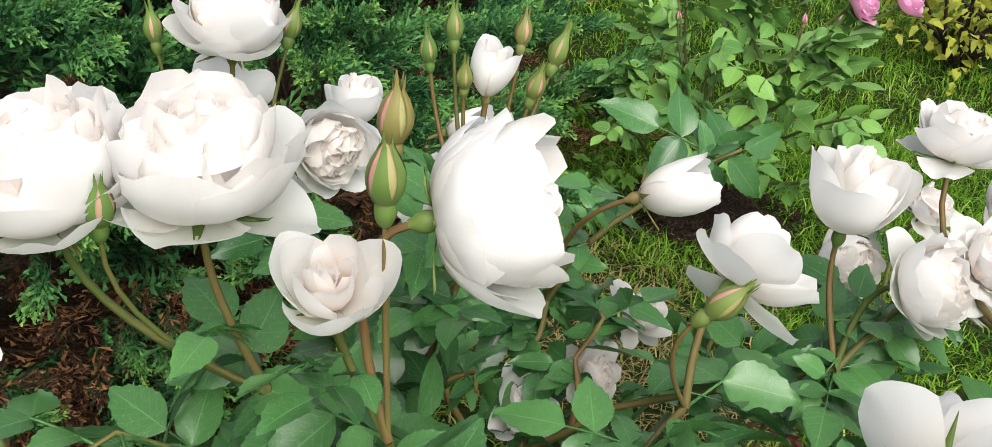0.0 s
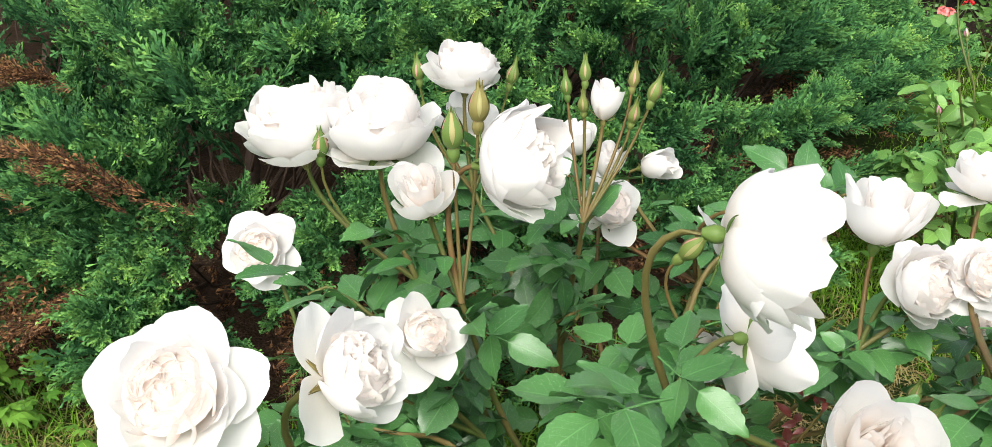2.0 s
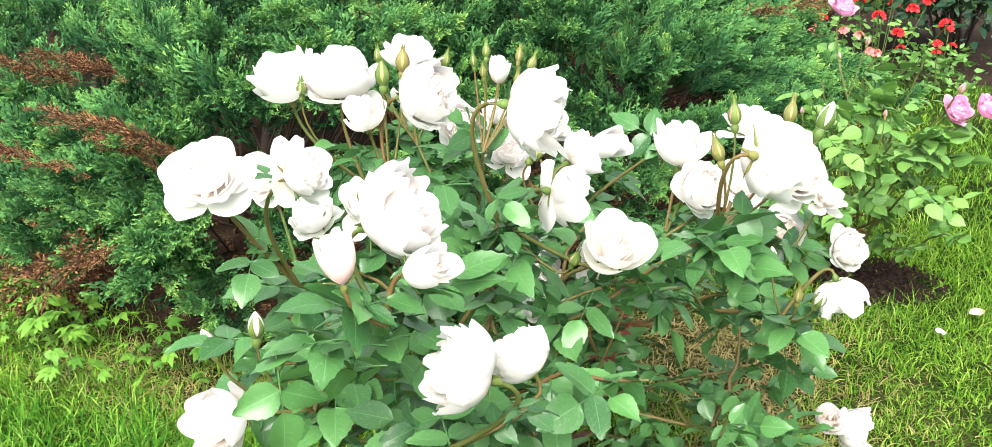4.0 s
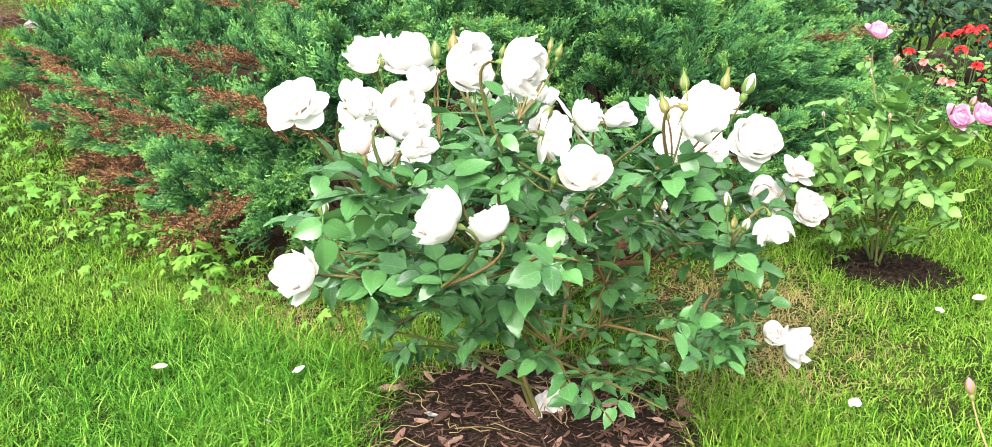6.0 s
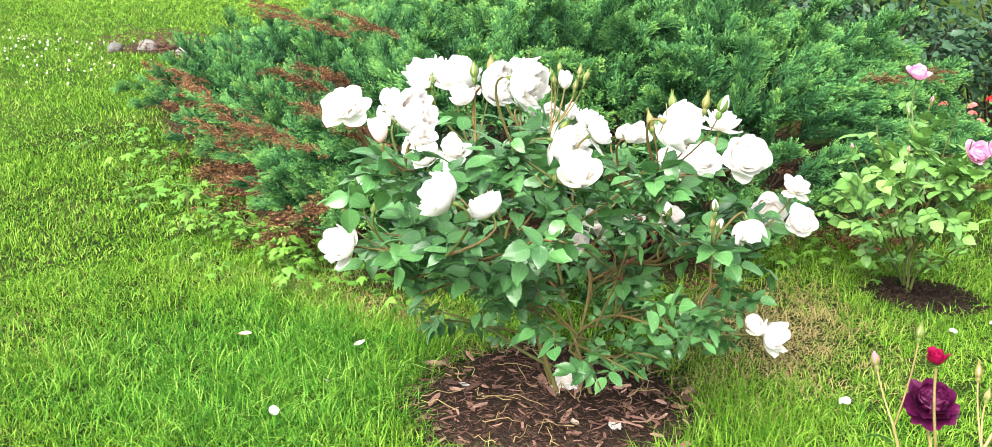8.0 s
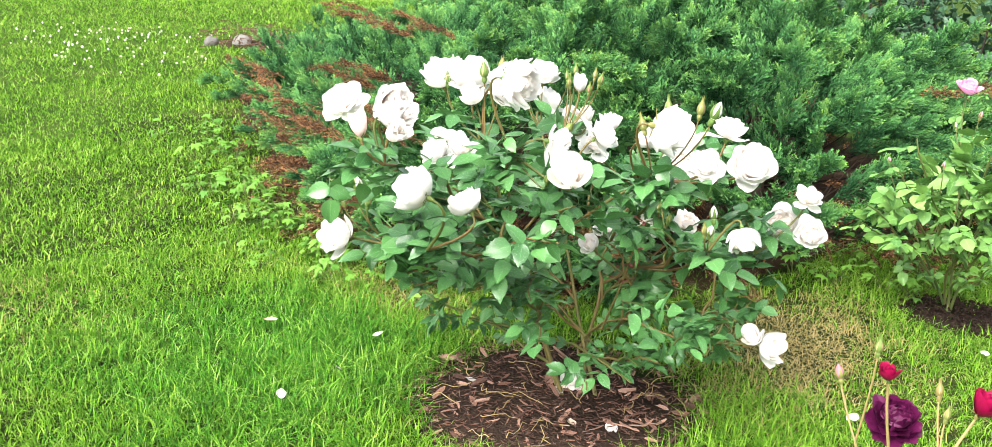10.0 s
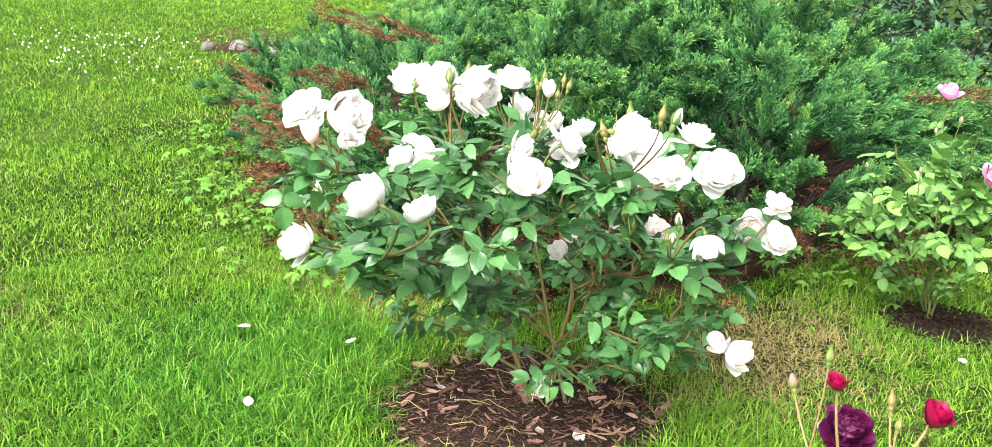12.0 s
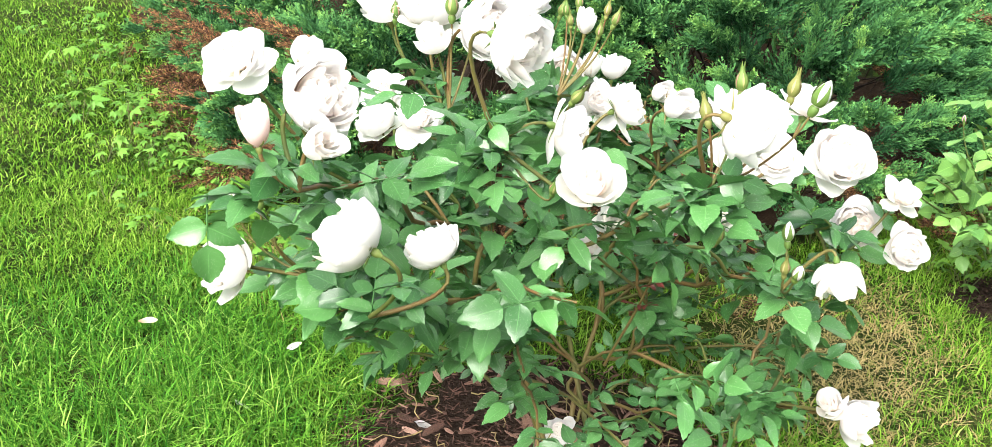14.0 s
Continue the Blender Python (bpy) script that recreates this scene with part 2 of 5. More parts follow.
ROCK = bark_material("field_stone", [(0.3, (0.09, 0.088, 0.08)), (0.8, (0.24, 0.23, 0.21))], 30.0, 0.85)
WITHERED = petal_material("withered_petal", (0.62, 0.52, 0.40), (0.40, 0.26, 0.15), 0.7, 0.15)


# ---- mesh helpers ----
rng = np.random.default_rng(7)


def mesh_of(name, verts, faces, mat, uvs=None, smooth=True):
    """A mesh from arrays: faces of one size, and optional coordinates for each vertex."""
    me = bpy.data.meshes.new(name)
    verts, faces = np.asarray(verts, np.float32), np.asarray(faces, np.int32)
    n, k = faces.shape
    me.vertices.add(len(verts))
    me.vertices.foreach_set("co", verts.ravel())
    me.loops.add(n * k)
    me.loops.foreach_set("vertex_index", faces.ravel())
    me.polygons.add(n)
    me.polygons.foreach_set("loop_start", np.arange(0, n * k, k, dtype=np.int32))
    me.polygons.foreach_set("use_smooth", np.full(n, smooth))
    if uvs is not None:
        lay = me.uv_layers.new(name="UVMap")
        lay.data.foreach_set("uv", np.asarray(uvs, np.float32)[faces.ravel()].ravel())
    me.update(calc_edges=True)
    me.materials.append(mat)
    return me


def joined(pieces):
    """Verts, faces and coordinates of several pieces in one."""
    vs, fs, us, at = [], [], [], 0
    for v, f, u in pieces:
        vs.append(v), fs.append(np.asarray(f) + at), us.append(u)
        at += len(v)
    return np.concatenate(vs), np.concatenate(fs), np.concatenate(us)


def grid_faces(nu, nv):
    i, j = np.meshgrid(np.arange(nu - 1), np.arange(nv - 1), indexing="ij")
    a = (i * nv + j).ravel()
    return np.stack([a, a + nv, a + nv + 1, a + 1], 1)


def tube(points, radii, sides=6):
    """A tapered round stem along points."""
    pts, n = np.asarray(points, float), len(points)
    tan = np.gradient(pts, axis=0)
    tan /= np.linalg.norm(tan, axis=1)[:, None] + 1e-9
    ref = np.array([0.31, 0.17, 0.93]) if abs(tan[0][2]) < 0.8 else np.array([0.95, 0.2, 0.1])
    x = np.cross(tan, ref)
    x /= np.linalg.norm(x, axis=1)[:, None]
    y = np.cross(tan, x)
    a = np.linspace(0, 2 * np.pi, sides, endpoint=False)
    r = np.broadcast_to(np.asarray(radii, float), (n,))
    v = pts[:, None] + r[:, None, None] * (np.cos(a)[None, :, None] * x[:, None] + np.sin(a)[None, :, None] * y[:, None])
    i, j = np.meshgrid(np.arange(n - 1), np.arange(sides), indexing="ij")
    k = (j + 1) % sides
    f = np.stack([i * sides + j, i * sides + k, (i + 1) * sides + k, (i + 1) * sides + j], -1).reshape(-1, 4)
    uv = np.stack(np.meshgrid(np.linspace(0, 1, n), np.linspace(0, 1, sides), indexing="ij"), -1).reshape(-1, 2)
    return v.reshape(-1, 3), f, uv


def bend(a, b, up=0.0, n=9, wobble=0.0, seed=0):
    """A smooth way from a to b that leaves a steeply and bows upward."""
    a, b = np.array(a, float), np.array(b, float)
    c = 0.5 * (a + b) + np.array([0, 0, up])
    t = np.linspace(0, 1, n)[:, None]
    p = (1 - t) ** 2 * a + 2 * t * (1 - t) * c + t ** 2 * b
    if wobble:
        g = np.random.default_rng(seed)
        w = g.normal(0, wobble, (3, 3))
        p += np.sin(np.pi * t) * (w[0] * np.sin(3 * np.pi * t) + w[1] * np.sin(5 * t))
    return p


def turned(axis, spin=0.0):
    """A rotation that takes +z to axis, after a spin about it in degrees."""
    return Vector(axis).normalized().to_track_quat("Z", "Y").to_matrix().to_4x4() @ Matrix.Rotation(radians(spin), 4, "Z")


def scattered(template, faces, uvs, mats, offs):
    """Copies of a small template, as arrays: one rotation-and-scale and one place for each."""
    n, m = len(mats), len(template)
    v = np.einsum("nij,mj->nmi", mats, template) + offs[:, None]
    f = faces[None] + (np.arange(n) * m)[:, None, None]
    return v.reshape(-1, 3), f.reshape(-1, faces.shape[1]), np.tile(uvs, (n, 1))


def frames_to(dirs, spins, sizes):
    """Rotations that take +z to each of dirs, with a spin and a size."""
    d = dirs / np.linalg.norm(dirs, axis=1)[:, None]
    ref = np.where(np.abs(d[:, 2:3]) < 0.9, np.array([[0, 0, 1.0]]), np.array([[1.0, 0, 0]]))
    x = np.cross(ref, d)
    x /= np.linalg.norm(x, axis=1)[:, None]
    y = np.cross(d, x)
    c, s = np.cos(spins)[:, None], np.sin(spins)[:, None]
    return np.stack([c * x + s * y, -s * x + c * y, d], 2) * np.asarray(sizes)[:, None, None]


def thing(name, at, label, category, group="", kind=""):
    ob = new(name)
    ob.empty_display_size = 0.05
    ob.matrix_basis = Matrix.Translation(at)
    return tagged(ob, label, category, group, kind)


def part(name, data, parent, m=None, label="", kind=""):
    """A mesh as a part of a thing; m is its pose within the thing."""
    ob = new(name, data)
    ob.parent = parent
    ob.matrix_basis = m if m is not None else Matrix.Identity(4)
    if label or kind:
        tagged(ob, label, kind=kind)
    return ob


# ---- the ground ----
BED, BED_R = (0.07, 0.69), 0.385          # bark-mulched bed under the white rose
BED2, BED2_R = (0.45, 2.10), 0.155        # bare soil under the pink rose
JUNIPER_LINE = [(-5.1, 3.5), (-4.6, 2.75), (-4.1, 2.38), (-3.5, 2.08), (-2.9, 1.84), (-2.35, 1.58), (-1.9, 1.42), (-1.42, 1.24), (-0.93, 1.09), (-0.52, 1.46), (-0.22, 1.86), (-0.08, 2.2), (-0.02, 2.6),
                (-0.03, 3.2), (-0.6, 3.7), (-1.8, 4.1), (-3.2, 4.3), (-4.6, 4.2)]


def inside(xy, poly):
    x, y = xy[:, 0], xy[:, 1]
    hit = np.zeros(len(xy), bool)
    for (x0, y0), (x1, y1) in zip(poly, poly[1:] + poly[:1]):
        c = (y0 > y) != (y1 > y)
        hit ^= c & (x < (x1 - x0) * (y - y0) / (y1 - y0 + 1e-12) + x0)
    return hit


def edge_gap(xy, poly):
    """The distance to the outline of poly."""
    best = np.full(len(xy), 1e9)
    for p, q in zip(poly, poly[1:] + poly[:1]):
        p, q = np.array(p), np.array(q)
        t = np.clip(((xy - p) @ (q - p)) / ((q - p) @ (q - p)), 0, 1)[:, None]
        best = np.minimum(best, np.linalg.norm(xy - (p + t * (q - p)), axis=1))
    return best


def soft_noise(xy, scale, seed=0):
    return np.array([noise.noise((x * scale + seed, y * scale, seed * 0.37)) for x, y in xy])


def rolling(xy):
    return 0.012 * np.sin(xy[:, 0] * 2.1 + 0.4) * np.cos(xy[:, 1] * 1.7) * np.exp(-0.02 * (xy ** 2).sum(1))


def ground_sheet():
    r = np.concatenate([np.linspace(0, 6, 49), np.geomspace(6.3, 400, 26)])
    a = np.linspace(0, 2 * np.pi, 73)
    rr, aa = np.meshgrid(r, a, indexing="ij")
    xy = np.stack([rr * np.cos(aa), rr * np.sin(aa)], -1).reshape(-1, 2)
    v = np.c_[xy, rolling(xy)]
    return tagged(new("ground", mesh_of("ground", v, grid_faces(len(r), len(a)), TURF, xy)), "mown green lawn turf with thin worn patches", "lawn", kind="structure")


ground_sheet()


def soil_patch(name, center, radius, mat, label, mound=0.02, seed=1, stretch=(1.0, 1.0)):
    r, a = np.linspace(0, 1, 14), np.linspace(0, 2 * np.pi, 49)
    rr, aa = np.meshgrid(r, a, indexing="ij")
    wob = 1 + 0.16 * np.sin(3 * aa + seed) + 0.1 * np.sin(5 * aa + 2 * seed) + 0.05 * np.sin(11 * aa + seed)
    xy = np.stack([center[0] + stretch[0] * radius * rr * wob * np.cos(aa), center[1] + stretch[1] * radius * rr * wob * np.sin(aa)], -1).reshape(-1, 2)
    z = rolling(xy) + 0.004 + mound * (1 - rr.ravel() ** 2) + 0.010 * soft_noise(xy, 16, seed) * (1 - rr.ravel() ** 4)
    z[rr.ravel() > 0.99] = rolling(xy)[rr.ravel() > 0.99] - 0.01
    return tagged(new(name, mesh_of(name, np.c_[xy, z], grid_faces(14, 49), mat, xy)), label, "soil", kind="structure")


mulch = soil_patch("mulch_bed", BED, BED_R, SOIL, "dark soil bed covered with brown bark mulch", 0.025, 1, (1.0, 0.95))
bed2 = soil_patch("soil_bed", BED2, BED2_R, SOIL, "dark bare soil round the pink rose", 0.012, 4, (1.2, 1.0))
soil_patch("soil_path", (0.35, 5.6), 1.0, SOIL, "grey-brown bare garden soil", 0.01, 6, (0.9, 1.1))
stony = soil_patch("stony_bed", (-6.35, 3.7), 0.5, LITTER, "dry brown soil with straw at the lawn's edge", 0.03, 2, (1.1, 0.6))


def litter_sheet():
    """Needle litter under the junipers, with a ragged front edge."""
    g = np.stack(np.meshgrid(np.linspace(-5.6, 0.6, 125), np.linspace(0.6, 4.8, 85), indexing="ij"), -1).reshape(-1, 2)
    gap = np.where(inside(g, JUNIPER_LINE), 1, -1) * edge_gap(g, JUNIPER_LINE) + 0.12 * soft_noise(g, 3.0, 5)
    gap -= 0.8 * np.clip((g[:, 0] + 0.22) * 5, 0, 1) * (g[:, 1] > 1.3)
    z = rolling(g) + np.clip(0.05 + 0.25 * gap, -0.03, 0.012) + 0.008 * soft_noise(g, 14, 3)
    return tagged(new("litter", mesh_of("litter", np.c_[g, z], grid_faces(125, 85), LITTER, g)), "brown dry needle litter under the junipers", "litter", kind="structure")


litter_sheet()
THATCH_LINE = [(-3.5, 0.1), (-2.6, -0.2), (-1.5, -0.42), (0.6, -0.45), (1.15, -0.1), (1.25, 1.2), (1.5, 2.6), (1.5, 3.6), (0.2, 4.3), (-3.0, 4.5), (-4.0, 3.0)]


def shaded_thatch_sheet():
    """Earth and old stalks between the blades where the grass stands in full; the shade between them is painted in."""
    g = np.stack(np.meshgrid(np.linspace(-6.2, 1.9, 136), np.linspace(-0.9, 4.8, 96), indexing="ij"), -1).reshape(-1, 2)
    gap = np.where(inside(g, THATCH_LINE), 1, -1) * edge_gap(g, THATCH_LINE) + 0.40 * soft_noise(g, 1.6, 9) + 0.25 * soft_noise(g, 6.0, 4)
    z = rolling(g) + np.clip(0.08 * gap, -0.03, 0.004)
    return tagged(new("thatch", mesh_of("thatch", np.c_[g, z], grid_faces(136, 96), SHADED_THATCH, g)), "earth and old stalks under the lawn grass, darkened for shade between blades", "thatch", kind="structure")


shaded_thatch_sheet()


# ---- grass ----
def blades(xy, height, width, lean, mat, name, label, slight=False):
    """Bent grass blades, each a quad and a narrowing tip; slight ones, far off, only the tip."""
    n = len(xy)
    a, sp = rng.uniform(0, 2 * np.pi, n), rng.uniform(0, 2 * np.pi, n)
    out = np.stack([np.cos(a), np.sin(a), np.zeros(n)], 1)
    side = np.stack([-np.sin(sp), np.cos(sp), np.zeros(n)], 1) * (width * 0.5)[:, None]
    base = np.c_[xy, rolling(xy) - 0.004]
    up = np.array([0, 0, 1.0])
    v = np.empty((n, 5, 3), np.float32)
    for k, (t, w) in enumerate(((0.0, 1.0), (0.55, 0.9))):
        c = base + up * (height * (t - 0.35 * lean * t * t))[:, None] + out * (height * lean * t * t * 0.9)[:, None]
        v[:, 2 * k], v[:, 2 * k + 1] = c - side * w, c + side * w
    v[:, 4] = base + up * (height * (1 - 0.35 * lean))[:, None] + out * (height * lean * 0.9)[:, None]
    tri = np.array([[0, 1, 3], [0, 3, 2], [2, 3, 4]])
    if slight:
        v, tri = v[:, [0, 1, 4]], np.array([[0, 1, 2]])
    f = tri[None] + (np.arange(n) * v.shape[1])[:, None, None]
    ob = new(name, mesh_of(name, v.reshape(-1, 3), f.reshape(-1, 3), mat))
    return tagged(ob, label, "grass", kind="stuff")


def spread(x0, x1, y0, y1, per_m2):
    n = int((x1 - x0) * (y1 - y0) * per_m2)
    return np.stack([rng.uniform(x0, x1, n), rng.uniform(y0, y1, n)], 1)


def thinned(xy, keep):
    return xy[rng.uniform(size=len(xy)) < keep]


def cover(xy):
    """How much grass grows at each place, from 0 to 1."""
    d1 = np.hypot(xy[:, 0] - BED[0], (xy[:, 1] - BED[1]) / 0.95) / BED_R
    d2 = np.hypot((xy[:, 0] - BED2[0]) / 1.2, xy[:, 1] - BED2[1]) / BED2_R
    d3 = np.hypot((xy[:, 0] - 0.35) / 0.9, (xy[:, 1] - 5.6) / 1.1)
    c = (1 - 0.3 * np.exp(-(((xy[:, 0] - 0.05) / 0.3) ** 2 + ((xy[:, 1] - 1.6) / 0.35) ** 2))) * np.clip((d1 - 0.82) * 4, 0, 1) * np.clip((d2 - 0.8) * 3, 0.04, 1) * np.clip((d3 - 0.9) * 3, 0.02, 1)
    gap = edge_gap(xy, JUNIPER_LINE)
    under = inside(xy, JUNIPER_LINE)
    bare = (xy[:, 0] < -0.14) | (xy[:, 1] > 2.6)
    return c * np.where(under & bare, 0.0, np.where(bare, np.clip(gap * 3.2, 0.12, 1), 0.9))


def dryness(xy):
    """Where the turf is worn and straw-coloured."""
    d = 1.05 * np.exp(-(((xy[:, 0] - 0.12) / 0.30) ** 2 + ((xy[:, 1] - 1.62) / 0.42) ** 2))
    d += 0.9 * np.exp(-(((xy[:, 0] + 0.80) / 0.5) ** 2 + ((xy[:, 1] - 0.88) / 0.17) ** 2))
    d += 0.55 * np.exp(-(((xy[:, 0] + 1.5) / 0.35) ** 2 + ((xy[:, 1] + 0.1) / 0.3) ** 2))
    d += 0.3 * np.exp(-(((xy[:, 0] - 0.55) / 0.35) ** 2 + ((xy[:, 1] - 1.35) / 0.4) ** 2))
    d += 0.5 * np.exp(-(((xy[:, 0] - 0.32) / 0.26) ** 2 + ((xy[:, 1] - 1.30) / 0.35) ** 2))
    return d


def lawn():
    near = np.concatenate([spread(-1.75, 1.30, -0.50, 1.2, 29000), spread(-0.5, 1.30, 1.2, 2.6, 29000), spread(-1.75, -0.5, 1.2, 2.6, 12000), spread(0.0, 1.4, 2.6, 3.8, 9000)])
    rim = np.clip((np.where(inside(near, THATCH_LINE), 1, -1) * edge_gap(near, THATCH_LINE) + 0.10) * 4, 0.03, 1)
    near = thinned(near, rim * cover(near) * np.clip(0.8 + 0.9 * soft_noise(near, 14.0, 6), 0.25, 1))
    n = len(near)
    tall = np.clip(0.5 + 0.6 * soft_noise(near, 1.9, 3), 0.1, 1.2)
    tuft = np.exp(-(((near[:, 0] + 0.42) / 0.30) ** 2 + ((near[:, 1] - 0.40) / 0.45) ** 2)) + 0.8 * np.exp(-(((near[:, 0] - 0.5) / 0.25) ** 2 + ((near[:, 1] - 0.75) / 0.3) ** 2))
    dry = 0.85 * dryness(near) + 0.25 * soft_noise(near, 9.0, 17) > rng.uniform(0.15, 1.0, n)
    lush = np.exp(-(((near[:, 0] + 0.62) / 0.55) ** 2 + ((near[:, 1] - 0.30) / 0.50) ** 2)) + 0.3 * soft_noise(near, 4.0, 12) > rng.uniform(0.1, 0.8, n)
    h = (0.026 + 0.034 * tall + 0.036 * tuft) * rng.uniform(0.5, 1.45, n) * np.where(lush, 1.2, 1.0)
    w = rng.uniform(0.0016, 0.0038, n)
    ln = np.clip(rng.normal(0.95, 0.45, n), 0.1, 1.9)
    g = ~dry & ~lush
    blades(near[lush & ~dry], h[lush & ~dry], 1.15 * w[lush & ~dry], ln[lush & ~dry], LUSH, "grass", "longer lush deep green lawn grass")
    blades(near[g], h[g], w[g], ln[g], GRASS, "grass", "short bright green lawn grass with longer tufts")
    blades(near[dry], 0.8 * h[dry], w[dry], np.clip(ln[dry] * 1.7, 0, 2.2), STRAW, "dry_grass", "flattened straw-coloured dry grass")
    mid = np.concatenate([spread(-3.6, -1.75, -0.35, 2.6, 8500), spread(-5.4, -3.6, 0.2, 3.4, 4200), spread(1.05, 2.8, -0.8, 3.6, 1500), spread(-3.6, 2.8, -2.0, -0.35, 1500), spread(0.0, 2.2, 3.8, 5.0, 2600)])
    mid = thinned(mid, cover(mid))
    n = len(mid)
    blades(mid, (0.032 + 0.018 * np.clip(soft_noise(mid, 1.1, 8), -0.8, 1)) * rng.uniform(0.6, 1.5, n), rng.uniform(0.0025, 0.005, n), np.clip(rng.normal(0.9, 0.4, n), 0.1, 1.8), GRASS, "grass", "short bright green lawn grass")
    far = np.concatenate([spread(-13.5, -5.4, 0.0, 7.5, 1500), spread(-2.0, 3.5, 5.0, 9.0, 500)])
    far = thinned(far, cover(far))
    n = len(far)
    blades(far, rng.uniform(0.025, 0.06, n), rng.uniform(0.006, 0.012, n), np.clip(rng.normal(0.9, 0.35, n), 0.1, 1.6), GRASS, "grass", "distant bright green lawn grass", True)


lawn()


def clover_patch():
    """White clover heads over the far lawn: small balls of upright florets on thin stalks."""
    g = np.random.default_rng(5)
    n = 120
    xy = np.c_[g.normal(-6.4, 0.9, n), g.normal(2.35, 0.42, n)]
    xy[:40] = np.c_[g.normal(-7.3, 0.5, 40), g.normal(3.0, 0.3, 40)]
    u = np.linspace(0, 1, 26)
    th, ph = np.arccos(1 - 1.75 * u), u * 26 * 2.4
    d = np.stack([np.sin(th) * np.cos(ph), np.sin(th) * np.sin(ph), np.cos(th)], 1)
    fl, ff = np.array([[-0.16, 0, 0.3], [0.16, 0, 0.3], [0.2, 0, 0.85], [0, 0.08, 1.05], [-0.2, 0, 0.85]]), np.array([[0, 1, 2], [0, 2, 3], [0, 3, 4]])
    hv, hf, hu = scattered(fl, ff, np.array([[0.5, 0.2], [0.5, 0.2], [0.5, 0.8], [0.5, 1], [0.5, 0.8]]), frames_to(d, np.zeros(26), np.ones(26)), np.zeros((26, 3)))
    z = rolling(xy) + g.uniform(0.04, 0.08, n)
    v, f, uv = scattered(hv, hf, hu, frames_to(np.c_[g.normal(0, 0.15, (n, 2)), np.ones(n)], g.uniform(0, 6, n), g.uniform(0.007, 0.012, n)), np.c_[xy, z])
    tagged(new("clover", mesh_of("clover", v, f, CLOVER, uv)), "scattered white clover flower heads in the lawn", "clover", kind="stuff")


clover_patch()


# ---- bark mulch ----
def chip_mesh(seed):
    g = np.random.default_rng(seed)
    L, W, T = g.uniform(0.5, 1.0), g.uniform(0.12, 0.3), g.uniform(0.03, 0.08)
    x = np.linspace(-0.5, 0.5, 6) * L
    prof = W * (0.35 + 0.65 * np.sqrt(np.clip(1 - (2 * x / L) ** 2, 0, 1))) * g.uniform(0.75, 1.2, 6)
    arc = 0.12 * L * (x / L) ** 2 * g.uniform(-2, 2)
    rows = []
    for sy, sz in ((-0.5, -0.5), (0.5, -0.4), (0.45, 0.5), (-0.45, 0.45)):
        rows.append(np.stack([x, sy * prof + 0.02 * g.normal(size=6), sz * T * g.uniform(0.7, 1.2, 6) + arc], 1))
    v = np.stack(rows, 1).reshape(-1, 3)
    i, j = np.meshgrid(np.arange(5), np.arange(4), indexing="ij")
    k = (j + 1) % 4
    f = np.stack([i * 4 + j, i * 4 + k, (i + 1) * 4 + k, (i + 1) * 4 + j], -1).reshape(-1, 4)
    f = np.concatenate([f, [[0, 1, 2, 3], [23, 22, 21, 20]]])
    return v, f


CHIPS = [mesh_of("bark_chip", *chip_mesh(40 + i), BARKCHIP, smooth=False) for i in range(9)]


